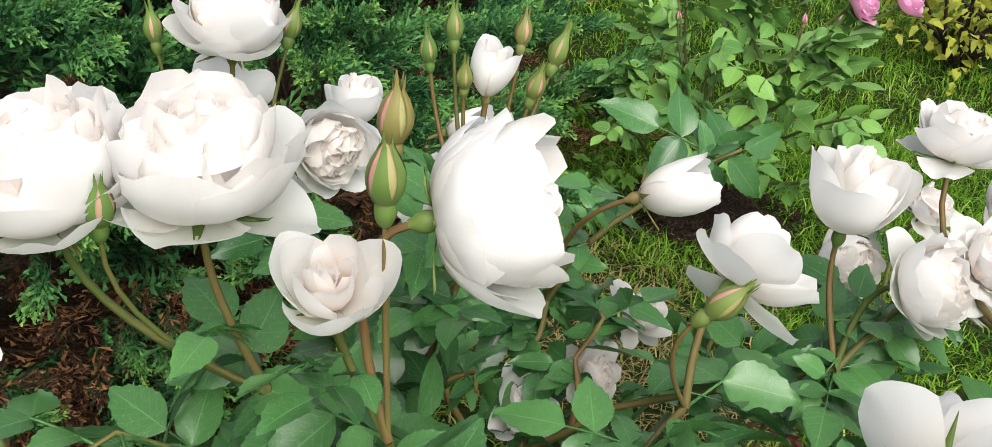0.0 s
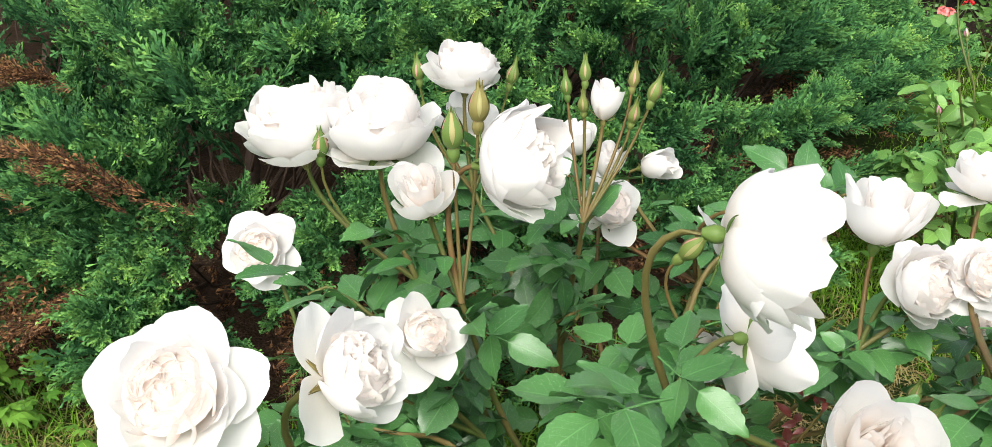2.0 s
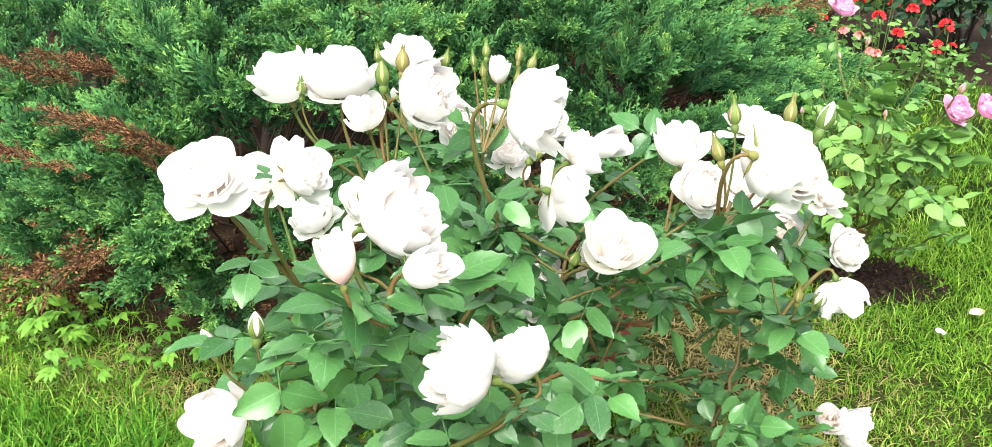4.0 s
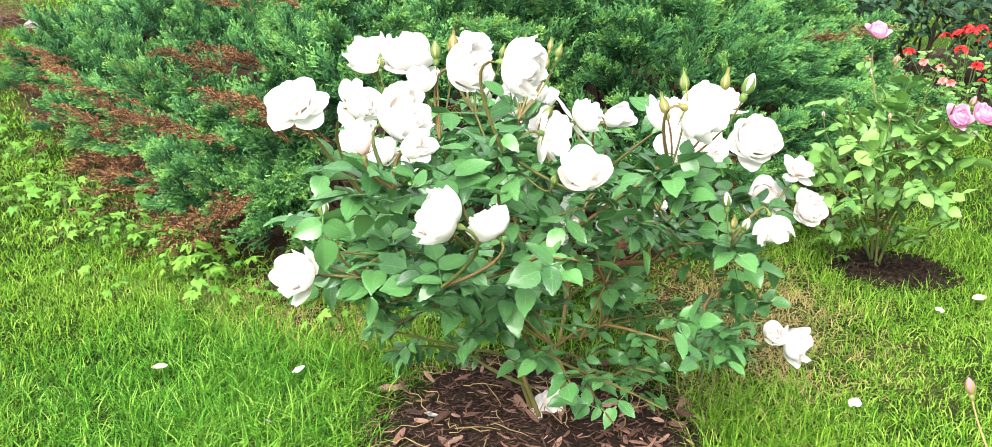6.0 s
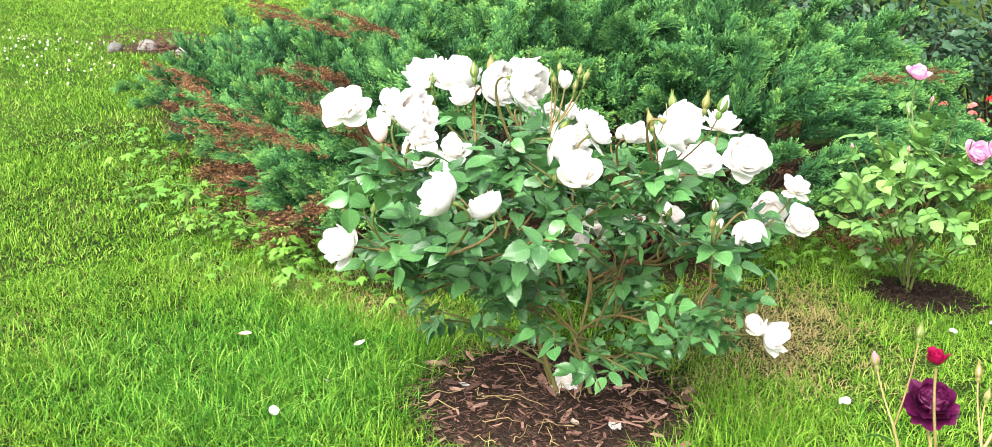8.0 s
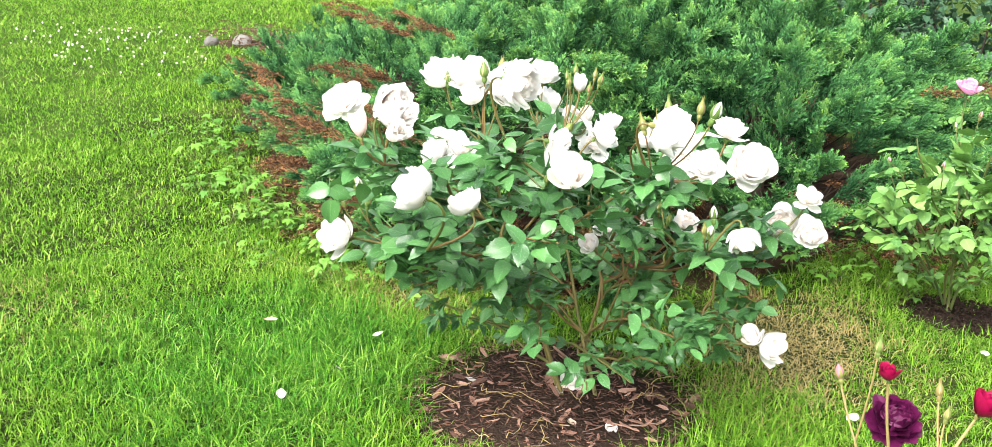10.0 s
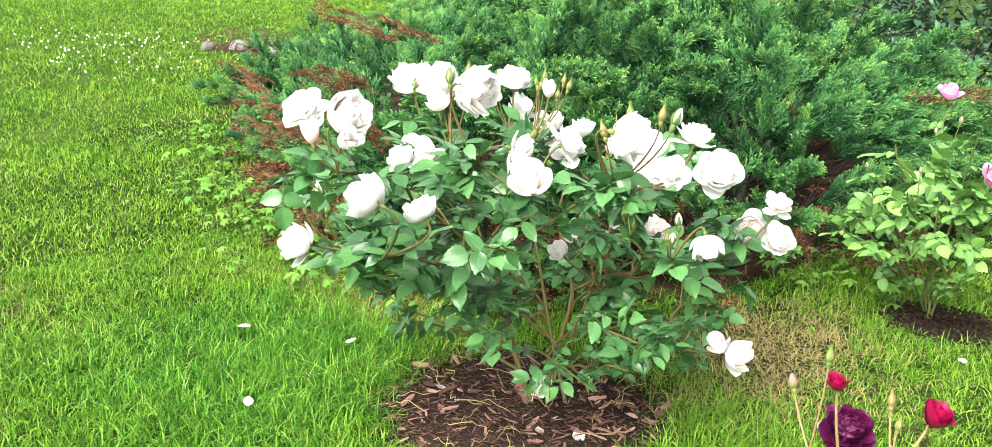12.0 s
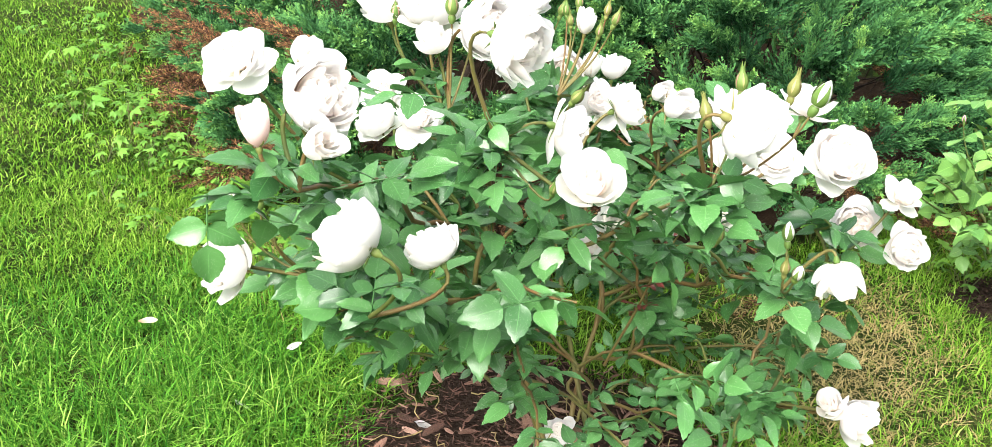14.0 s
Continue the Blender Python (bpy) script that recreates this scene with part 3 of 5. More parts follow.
def scatter_chips():
    g = np.random.default_rng(12)
    k = 0
    while k < 280:
        r, a = BED_R * math.sqrt(g.uniform(0, 1)) * 0.98, g.uniform(0, 2 * math.pi)
        x, y = BED[0] + r * math.cos(a), BED[1] + r * math.sin(a) * 0.95
        s = float(np.clip(g.lognormal(-3.55, 0.5), 0.014, 0.085))
        z = 0.016 + 0.023 * (1 - (r / BED_R) ** 2) + g.uniform(0, 0.012)
        part("bark_chip", CHIPS[k % 9], mulch, pose(x, y, z, g.normal(0, 14), g.normal(0, 14), g.uniform(0, 360)) @ Matrix.Scale(s, 4))
        k += 1
    n = 2600
    r, a = BED_R * 1.06 * np.sqrt(g.uniform(0, 1, n)), g.uniform(0, 2 * np.pi, n)
    off = np.c_[BED[0] + r * np.cos(a), BED[1] + 0.95 * r * np.sin(a), 0.014 + 0.024 * np.clip(1 - (r / BED_R) ** 2, 0, 1) + g.uniform(0, 0.009, n)]
    v, f = chip_mesh(77)
    v = v * [1.0, 0.55, 1.0]
    d = np.c_[g.normal(0, 0.35, (n, 2)), np.ones(n)]
    v, f, _ = scattered(v, f, np.zeros((len(v), 2)), frames_to(d, g.uniform(0, 6.3, n), g.uniform(0.007, 0.030, n)), off)
    part("bark_crumbs", mesh_of("bark_crumbs", v, f, BARKCHIP, smooth=False), mulch, None, "small crumbs of brown bark", "stuff")
    for k in range(40):
        r, a, b = 0.95 * BED_R * math.sqrt(g.uniform(0, 1)), g.uniform(0, 6.3), g.uniform(0, 6.3)
        p = np.array([BED[0] + r * math.cos(a), BED[1] + r * math.sin(a), 0.030 + 0.015 * (1 - (r / BED_R) ** 2)])
        q = p + g.uniform(0.05, 0.11) * np.array([math.cos(b), math.sin(b), g.uniform(-0.05, 0.12)])
        v, f, u = tube(bend(p, q, 0.012, 6, 0.006, k), np.linspace(0.0014, 0.0008, 6), 4)
        part("straw", mesh_of("straw", v, f, STRAW, u), mulch)
    n = 700
    r, a = BED2_R * 1.05 * np.sqrt(g.uniform(0, 1, n)), g.uniform(0, 2 * np.pi, n)
    off = np.c_[BED2[0] + 1.2 * r * np.cos(a), BED2[1] + r * np.sin(a), 0.008 + 0.012 * np.clip(1 - (r / BED2_R) ** 2, 0, 1) + g.uniform(0, 0.006, n)]
    v, f = chip_mesh(78)
    v = v * [0.7, 1.6, 3.0]
    v, f, _ = scattered(v, f, np.zeros((len(v), 2)), frames_to(np.c_[g.normal(0, 0.5, (n, 2)), np.ones(n)], g.uniform(0, 6.3, n), g.uniform(0.008, 0.026, n)), off)
    part("clod_cover", mesh_of("clod_cover", v, f, SOIL, smooth=False), bed2, None, "dark crumbly clods of soil", "stuff")


def twig_cover():
    """Dry twigs and straw strewn over the stony bed."""
    g = np.random.default_rng(44)
    out = []
    for k in range(150):
        p = np.array([-6.3 + 0.42 * g.normal(), 3.72 + 0.2 * g.normal(), g.uniform(0.02, 0.07)])
        b = g.normal(0.4, 0.7)
        q = p + g.uniform(0.10, 0.28) * np.array([math.cos(b), math.sin(b), g.uniform(-0.1, 0.25)])
        out.append(tube(bend(p, q, 0.03, 5, 0.02, k), np.linspace(0.0035, 0.002, 5), 4))
    v, f, u = joined(out)
    part("twig_cover", mesh_of("twig_cover", v, f, BARKCHIP, u), stony, None, "dry grey-brown twigs", "stuff")


twig_cover()


# ---- junipers ----
def sprig(seed):
    """A flat feathered juniper sprig, one unit long, of many slim scaly twigs."""
    g = np.random.default_rng(seed)
    kite, kf = np.array([[0, 0, 0], [0.45, 0, 0.75], [-0.25, 0.1, 1]]), np.array([[0, 1, 2]])
    dirs, offs, size = [], [], []

    def twig(at, d, l, w):
        dirs.append(d / np.linalg.norm(d)), offs.append(at), size.append((l, w))

    for k in range(5):
        t = 0.05 + 0.92 * k / 5
        at = np.array([0.10 * t * t, 0, t])
        twig(at, np.array([0.05, 0, 1]) + g.normal(0, 0.12, 3), 0.26, 0.12)
        for s in (-1, 1):
            d = np.array([g.normal(0, 0.25), s * 0.62, 1.0])
            d /= np.linalg.norm(d)
            l = 0.44 * (1.05 - 0.65 * t) * g.uniform(0.75, 1.25)
            twig(at, d, l, 0.10)
            for q in (0.45, 0.85):
                e = d + np.array([g.normal(0, 0.5), g.choice([-1, 1]) * 0.55, 0.4])
                twig(at + d * l * q, e, l * 0.55 * g.uniform(0.7, 1.3), 0.12)
    dirs, offs, size = np.array(dirs), np.array(offs), np.array(size)
    m = frames_to(dirs, g.uniform(0, 6.3, len(dirs)), np.ones(len(dirs)))
    m = m * np.stack([size[:, 1], size[:, 1], size[:, 0]], 1)[:, None, :]
    v, f, _ = scattered(kite, kf, np.zeros((3, 2)), m, offs)
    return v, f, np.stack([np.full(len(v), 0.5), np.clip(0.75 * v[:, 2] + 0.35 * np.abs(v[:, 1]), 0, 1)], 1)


SPRIGS = [sprig(200 + i) for i in range(3)]


def crest(xy):
    """The height of the juniper mass over the plan."""
    gap = edge_gap(xy, JUNIPER_LINE)
    steep = 0.28 + 0.38 * np.clip(gap / 0.22, 0, 1) ** 0.7 + 0.26 * np.clip((gap - 0.15) / 1.0, 0, 1)
    sloping = 0.16 + 0.40 * np.clip(gap / 0.60, 0, 1) ** 0.8 + 0.22 * np.clip((gap - 0.4) / 1.0, 0, 1)
    west = np.clip((-1.05 - xy[:, 0]) / 0.4, 0, 1)
    h = steep + west * (sloping - steep)
    return h * (1 - 0.30 * np.clip((-2.2 - xy[:, 0]) / 1.6, 0, 1)) + 0.08 * soft_noise(xy, 3.3, 2) + 0.08 * soft_noise(xy, 7.5, 4)


def fans(base, direction, length, g, count=7, droop=0.35):
    """Where the plumes of feathered branches sit: alternating along each branch, with one at its tip."""
    n = len(base)
    d = direction / np.linalg.norm(direction, axis=1)[:, None]
    side = np.cross(d, np.array([0, 0, 1.0]))
    side /= np.linalg.norm(side, axis=1)[:, None]
    own = g.uniform(0, 1, n)
    out = [[], [], [], []]
    for k in range(count + 1):
        t = np.full(n, 1.0) if k == count else (k + g.uniform(0, 0.8, n)) / count
        c = base + d * (length * t)[:, None] - np.array([0, 0, 1.0]) * (droop * length * t * t * 0.5)[:, None]
        s = 0.0 if k == count else (-1) ** k * g.uniform(0.30, 0.75, n)
        e = d + side * (s * np.ones(n))[:, None] + np.array([0, 0, 0.35]) * g.uniform(-0.2, 1.2, n)[:, None] + g.normal(0, 0.14, (n, 3))
        out[0].append(c), out[1].append(e)
        out[2].append((0.075 + 0.10 * (1 - t) * g.uniform(0.6, 1.2, n)) * g.uniform(0.85, 1.2, n))
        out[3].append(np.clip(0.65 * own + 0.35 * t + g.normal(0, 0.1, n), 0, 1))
    return [np.concatenate(q) for q in out]


def plumes(base, direction, length, g, per=13, fine=(0.045, 0.085), droop=0.4, own=None):
    """Sprig poses along arching plumes."""
    n = len(base)
    mats, offs, tint = [], [], []
    own = g.uniform(0, 1, n) if own is None else own
    d = direction / np.linalg.norm(direction, axis=1)[:, None]
    for k in range(per):
        t = (k + g.uniform(0, 0.9, n)) / per
        c = base + d * (length * t)[:, None] - np.array([0, 0, 1.0]) * (droop * length * t * t * 0.5)[:, None]
        tan = d - np.array([0, 0, 1.0]) * (droop * t)[:, None]
        away = g.normal(0, 1, (n, 3)) + np.array([0, 0, 0.35])
        away -= (away * d).sum(1)[:, None] * d
        away /= np.linalg.norm(away, axis=1)[:, None]
        mats.append(frames_to(tan + away * g.uniform(0.2, 0.6, n)[:, None] * (1 - 0.7 * t)[:, None], g.uniform(0, 6.3, n), g.uniform(*fine, n) * (1.2 - 0.5 * t)))
        offs.append(c)
        # tint falls towards each plume's base, where the gaps' shade is painted in
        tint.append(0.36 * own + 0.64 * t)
    return np.concatenate(mats), np.concatenate(offs), np.concatenate(tint)


def sprig_mesh(name, mats, offs, tint, mat, g):
    pick = g.integers(0, 3, len(mats))
    out = [scattered(*SPRIGS[i], mats[pick == i], offs[pick == i]) for i in range(3)]
    for i in range(3):
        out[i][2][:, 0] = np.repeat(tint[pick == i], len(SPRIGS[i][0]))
    v, f, u = joined(out)
    return mesh_of(name, v, f, mat, u, smooth=False)


JUNIPER_FEET = [(-1.25, 1.75), (-0.42, 2.2), (-2.3, 2.15), (-1.0, 3.0), (-2.4, 3.1), (-3.7, 2.9)]


def junipers():
    g = np.random.default_rng(31)
    xy = np.stack([g.uniform(-5.2, 0.2, 9000), g.uniform(0.9, 4.4, 9000)], 1)
    xy = xy[inside(xy, JUNIPER_LINE)]
    far = np.hypot(xy[:, 0] - 0.9, xy[:, 1] + 0.6)
    # evenly spaced branch ends, wider apart towards the back
    room = 0.0370 / np.sqrt(np.clip(1.25 - 0.32 * (far - 1.6), 0.20, 1.0) * 0.155)
    kept = np.zeros((0, 2))
    for p, r in zip(xy, room):
        if not len(kept) or ((kept - p) ** 2).sum(1).min() > r * r:
            kept = np.vstack([kept, p])
    xy = kept
    gap = edge_gap(xy, JUNIPER_LINE)
    top = crest(xy)
    feet = np.array(JUNIPER_FEET)
    near_foot = np.argmin(((xy[:, None] - feet[None]) ** 2).sum(2), 1)
    # a second storey on the steep outer face
    face = xy[gap < 0.28]
    low = np.repeat(face, 2, 0) + g.normal(0, 0.06, (2 * len(face), 2))
    low[:, 1] += 0.16 * np.clip((-1.15 - low[:, 0]) / 0.4, 0, 1)
    lz = crest(low) * np.where(low[:, 0] < -1.15, g.uniform(0.35, 0.7, len(low)), g.uniform(0.32, 0.85, len(low)))
    lf = np.argmin(((low[:, None] - feet[None]) ** 2).sum(2), 1)
    # and a sparse one beneath the top, its shade put into a darker tint
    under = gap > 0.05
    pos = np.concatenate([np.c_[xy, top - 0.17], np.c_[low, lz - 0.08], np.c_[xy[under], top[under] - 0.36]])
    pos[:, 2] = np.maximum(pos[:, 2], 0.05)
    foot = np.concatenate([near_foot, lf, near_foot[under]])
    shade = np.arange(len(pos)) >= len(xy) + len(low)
    rim = np.concatenate([np.clip(1 - gap / 0.6, 0, 1), np.full(len(low), 1.0), np.zeros(under.sum())])
    out = pos[:, :2] - feet[foot]
    away = np.linalg.norm(out, axis=1)[:, None]
    out *= np.clip(away / 0.4, 0, 1) ** 1.5 / (away + 1e-6)
    lean = 0.55 + 0.75 * rim
    d = np.c_[out * lean[:, None] + g.normal(0, 1, (len(pos), 2)) * (0.20 + 0.35 * (1 - np.clip(away / 0.4, 0, 1))), g.uniform(0.40, 0.85, len(pos)) - 0.25 * rim]
    length = g.uniform(0.20, 0.42, len(pos))
    patch = 0.5 + 0.5 * soft_noise(pos[:, :2] + 0.7 * pos[:, 2:3], 4.5, 11)
    share = np.where(pos[:, 0] < -1.5, 0.34, np.where(pos[:, 0] < -0.45, 0.34, 0.46))
    share = share + 0.14 * ((pos[:, 2] < 0.26) & (np.abs(pos[:, 0] + 0.85) < 0.45))
    dead = (pos[:, 2] < np.where(pos[:, 0] > -0.45, 0.24, np.where(pos[:, 0] < -1.15, 0.14, 0.42))) & (rim > 0.55) & (patch < share)
    dead |= (pos[:, 2] >= 0.42) & (patch < np.where(pos[:, 0] < -1.15, 0.12, 0.17))
    # the sloping western skirt is withered at its foot
    alone = np.r_[gap, np.full(len(low), 1.0), gap[under]]
    dead |= (pos[:, 0] < -1.15) & (alone < 0.09)
    lowest = np.r_[np.zeros(len(xy), bool), np.ones(len(low), bool), np.zeros(under.sum(), bool)]
    dead |= lowest & (pos[:, 0] < -1.15) & (g.uniform(size=len(pos)) < 0.22)
    kinds = ["broad spreading juniper with feathery green sprays and browned lower branches", "spreading juniper with dense blue-green feathery foliage"]
    for i, (fx, fy) in enumerate(JUNIPER_FEET):
        sel = foot == i
        if not sel.any():
            continue
        ob = thing("juniper", (fx, fy, 0), kinds[min(i, 1)], "juniper", "spreading junipers")
        back = Matrix.Translation((-fx, -fy, 0))
        live = sel & ~dead
        fb, fd, fl, fo = fans(pos[live & ~shade], d[live & ~shade], length[live & ~shade], g)
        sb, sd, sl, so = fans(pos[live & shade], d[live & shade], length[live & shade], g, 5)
        # the under-storey's tint is halved to paint in its shade
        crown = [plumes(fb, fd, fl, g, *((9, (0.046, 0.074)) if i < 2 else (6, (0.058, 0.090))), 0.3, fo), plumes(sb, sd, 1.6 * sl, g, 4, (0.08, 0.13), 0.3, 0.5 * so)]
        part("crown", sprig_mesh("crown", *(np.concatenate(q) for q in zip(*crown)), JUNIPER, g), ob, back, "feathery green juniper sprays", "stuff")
        limbs = [tube(bend((fx + g.normal(0, 0.04), fy + g.normal(0, 0.04), -0.02), p + q * 0.02, -0.12, 6, 0.02, k), np.linspace(0.006, 0.0016, 6), 4)
                 for k, (p, q) in enumerate(zip(pos[sel][::2], d[sel][::2]))]
        v, f, u = joined(limbs)
        part("branchwork", mesh_of("branchwork", v, f, LIMB, u), ob, back, "brown woody juniper branches", "stuff")
        v, f, u = tube(np.array([(fx, fy, -0.03), (fx + 0.03, fy - 0.02, 0.12), (fx + 0.02, fy + 0.03, 0.3)]), (0.03, 0.024, 0.014), 8)
        part("trunk", mesh_of("trunk", v, f, LIMB, u), ob, back)
        # withered skirt along the outer foot
        edge = (gap < 0.3) & (near_foot == i)
        p = xy[edge]
        if len(p):
            p = np.repeat(p, 2, 0) + g.normal(0, 0.07, (2 * len(p), 2))
            p += 0.10 * (feet[i] - p) / np.linalg.norm(feet[i] - p, axis=1)[:, None]
            z = g.uniform(0.01, 0.26, len(p))
            e = p - feet[i]
            e /= np.linalg.norm(e, axis=1)[:, None]
            low_dead = sel & dead
            a = plumes(np.c_[p, z], np.c_[e + g.normal(0, 0.5, e.shape), g.uniform(-0.3, 0.3, len(p))], g.uniform(0.1, 0.2, len(p)), g, 3, (0.05, 0.085), 0.5)
            fb, fd, fl, fo = fans(pos[low_dead], d[low_dead] - np.array([0, 0, 0.3]), length[low_dead], g, 6, 0.5)
            c = plumes(fb, fd, fl, g, 3, (0.045, 0.075), 0.5, fo)
            part("withered_skirt", sprig_mesh("withered_skirt", *(np.concatenate(q) for q in zip(a, c)), DEAD, g), ob, back, "rust-brown dead lower sprays", "stuff")


junipers()
juniper_things = [o for o in scene.objects if o.name.split(".")[0] == "juniper"]


def dead_branch(base, d, length, seed, parent):
    """One long rust-brown withered branch: slim frayed side sprays that lie close along it."""
    g = np.random.default_rng(seed)
    b, d = np.array(base, float), np.array(d, float) / np.linalg.norm(d)
    t = np.r_[0, g.uniform(0.05, 0.8, 10)]
    at = b + d * (1.25 * length * t)[:, None]
    out = d + np.r_[np.zeros((1, 3)), g.normal(0, 0.13, (10, 3))]
    mats, offs, tint = plumes(at, out, length * np.r_[1.25, g.uniform(0.3, 0.55, 10)], g, 6, (0.026, 0.046), 0.3)
    me = sprig_mesh("dead_branch", mats, offs, tint, DEAD, g)
    return part("dead_branch", me, parent, Matrix.Translation(-parent.matrix_basis.translation), "long rust-brown withered branch")


for seed, (base, d, length) in enumerate([
        ((-0.86, 0.98, 0.44), (-0.85, -0.2, 0.42), 0.24), ((-0.72, 0.98, 0.46), (-0.75, -0.35, 0.42), 0.22), ((-1.15, 1.08, 0.36), (-0.85, -0.3, 0.25), 0.28),
        ((-1.0, 1.05, 0.62), (-0.5, -0.6, 0.35), 0.16), ((-1.25, 1.15, 0.56), (-0.5, -0.6, 0.35), 0.18), ((-0.95, 0.98, 0.30), (-0.6, -0.5, -0.3), 0.20)]):
    dead_branch(base, d, length, 60 + seed, juniper_things[0])
for seed, (base, d, length) in enumerate([
        ((-0.12, 2.75, 0.56), (0.8, 0.3, 0.15), 0.26), ((-0.16, 2.12, 0.26), (0.6, -0.5, -0.25), 0.22), ((-0.36, 1.85, 0.30), (0.3, -0.7, -0.3), 0.20),
        ((-0.55, 1.4, 0.5), (0.1, -0.7, 0.2), 0.14)]):
    dead_branch(base, d, length, 80 + seed, juniper_things[1])


def dead_fringe():
    """Withered branches that lie along the western foot of the junipers, one behind the other."""
    g = np.random.default_rng(97)
    line = np.array(JUNIPER_LINE[2:8])
    for k in range(16):
        t = (k + g.uniform(0, 0.9)) / 16 * (len(line) - 1)
        i = min(int(t), len(line) - 2)
        p = line[i] + (t - i) * (line[i + 1] - line[i])
        base = (p[0] + 0.05, p[1] + g.uniform(-0.12, 0.08), g.uniform(0.10, 0.28))
        dead_branch(base, (-0.85, g.uniform(-0.35, 0.15), g.uniform(0.02, 0.35)), g.uniform(0.22, 0.38), 110 + k, juniper_things[0 if p[0] > -1.75 else 2])
    for k, base in enumerate([(-2.0, 1.95, 0.60), (-2.5, 2.1, 0.60), (-3.2, 2.6, 0.56), (-1.5, 1.75, 0.66)]):
        dead_branch(base, (-0.8, -0.35, 0.30), g.uniform(0.22, 0.3), 140 + k, juniper_things[2])


dead_fringe()


# ---- roses ----
def petal(L, W, th0, th1, wrap, foot, seed, ruffle=0.05, nu=9, nv=9, notch=0.0, ease=1.2, lip=0.0):
    """One petal that grows out of the +z axis towards +x: it leaves at th0 degrees over the level and ends at th1."""
    g = np.random.default_rng(seed)
    v = np.linspace(0, 1, nv)
    th = np.radians(th0 + (th1 - th0) * v ** ease - lip * np.clip((v - 0.72) / 0.28, 0, 1) ** 1.4)
    ds = L / (nv - 1)
    rho = foot + np.concatenate([[0], np.cumsum(np.cos(0.5 * (th[1:] + th[:-1])) * ds)])
    z = np.concatenate([[0], np.cumsum(np.sin(0.5 * (th[1:] + th[:-1])) * ds)])
    half = W * (0.16 + 0.84 * np.sin(np.pi * np.clip(v, 0, 1) ** 0.8 * 0.62) ** 0.9)
    u = np.linspace(-1, 1, nu)
    ph, k1, k2 = g.uniform(0, 6.3, 3), g.uniform(2.0, 3.2), g.uniform(4, 6.5)
    out = np.empty((nu, nv, 3))
    for i, uu in enumerate(u):
        short = 1 - 0.48 * abs(uu) ** 2.5 - 0.6 * notch * math.exp(-(uu / 0.25) ** 2) + 0.018 * math.sin(5 * uu + ph[2])
        vv = np.clip(v * short, 0, 1)
        r, zz, hw, t = np.interp(vv, v, rho), np.interp(vv, v, z), np.interp(vv, v, half), np.interp(vv, v, th)
        s = uu * hw
        lift = ruffle * vv ** 3 * (np.sin(k1 * uu * 2 + ph[0]) * abs(uu) + 0.5 * np.sin(k2 * uu + ph[1])) + 0.35 * ruffle * vv ** 6 * math.sin(11 * uu + ph[1])
        # the wrap is towards the axis, square to the petal's face
        inn = wrap * (1 - np.cos(s / wrap)) + lift
        out[i, :, 0] = r - inn * np.sin(t)
        out[i, :, 1] = wrap * np.sin(s / wrap)
        out[i, :, 2] = zz + inn * np.cos(t)
    uv = np.stack(np.meshgrid(np.linspace(0, 1, nu), v, indexing="ij"), -1).reshape(-1, 2)
    return out.reshape(-1, 3), grid_faces(nu, nv), uv


def spun(piece, phi, lean=0.0):
    v, f, uv = piece
    c, s = math.cos(phi), math.sin(phi)
    if lean:
        cl, sl = math.cos(lean), math.sin(lean)
        v = v @ np.array([[1, 0, 0], [0, cl, -sl], [0, sl, cl]]).T
    return v @ np.array([[c, -s, 0], [s, c, 0], [0, 0, 1]]).T, f, uv


def heart(rows, seed):
    """The packed inner petals, as one piece. rows: count, length, width, th0, th1, wrap, foot."""
    g = np.random.default_rng(seed)
    out = []
    for n, L, W, a, b, wrap, foot in rows:
        p0 = g.uniform(0, 6.3)
        for k in range(n):
            out.append(spun(petal(L * g.uniform(0.86, 1.1), W * g.uniform(0.8, 1.2), a + g.normal(0, 5), b + g.normal(0, 9), wrap, foot, g.integers(1 << 30), 0.05, 7, 8, 0.03, 1.0, abs(g.normal(14, 10))),
                            p0 + 2 * math.pi * k / n + g.normal(0, 0.16), g.normal(0, 0.12)))
    return joined(out)


def packed(n, reach, height, seed, L=0.62, W=0.44):
    """Crumpled inner petals standing close together in a low dome."""
    g = np.random.default_rng(seed)
    out = []
    for k in range(n):
        r = reach * math.sqrt((k + 0.5) / n)
        a = k * 2.4 + g.normal(0, 0.2)
        top = height * (1.08 - 0.16 * (r / reach) ** 2) * g.uniform(0.93, 1.05)
        v, f, u = petal(L * g.uniform(0.9, 1.15), W * g.uniform(0.75, 1.2), 62 + g.normal(0, 8), 118 + g.normal(0, 14), 0.22 + 0.3 * r, 0.0, g.integers(1 << 30), 0.05, 9, 8, 0.03, 1.0, abs(g.normal(22, 10)))
        v, f, u = spun((v, f, u), g.normal(0, 0.9), 0.0)
        v = v + np.array([r * 0.92, 0, top - v[:, 2].max()])
        out.append(spun((v, f, u), a))
    # the tight heart beneath them
    rr, aa = np.meshgrid(np.linspace(0, 1, 9), np.linspace(0, 2 * np.pi, 25), indexing="ij")
    z = height * (0.93 - 0.20 * rr ** 2) + 0.035 * np.sin(3 * aa + 16 * rr)
    dome = np.stack([1.08 * reach * rr * np.cos(aa), 1.08 * reach * rr * np.sin(aa), z], -1).reshape(-1, 3)
    out.append((dome, grid_faces(9, 25), np.stack([aa / 6.3, 0.35 + 0.3 * rr], -1).reshape(-1, 2)))
    return joined(out)


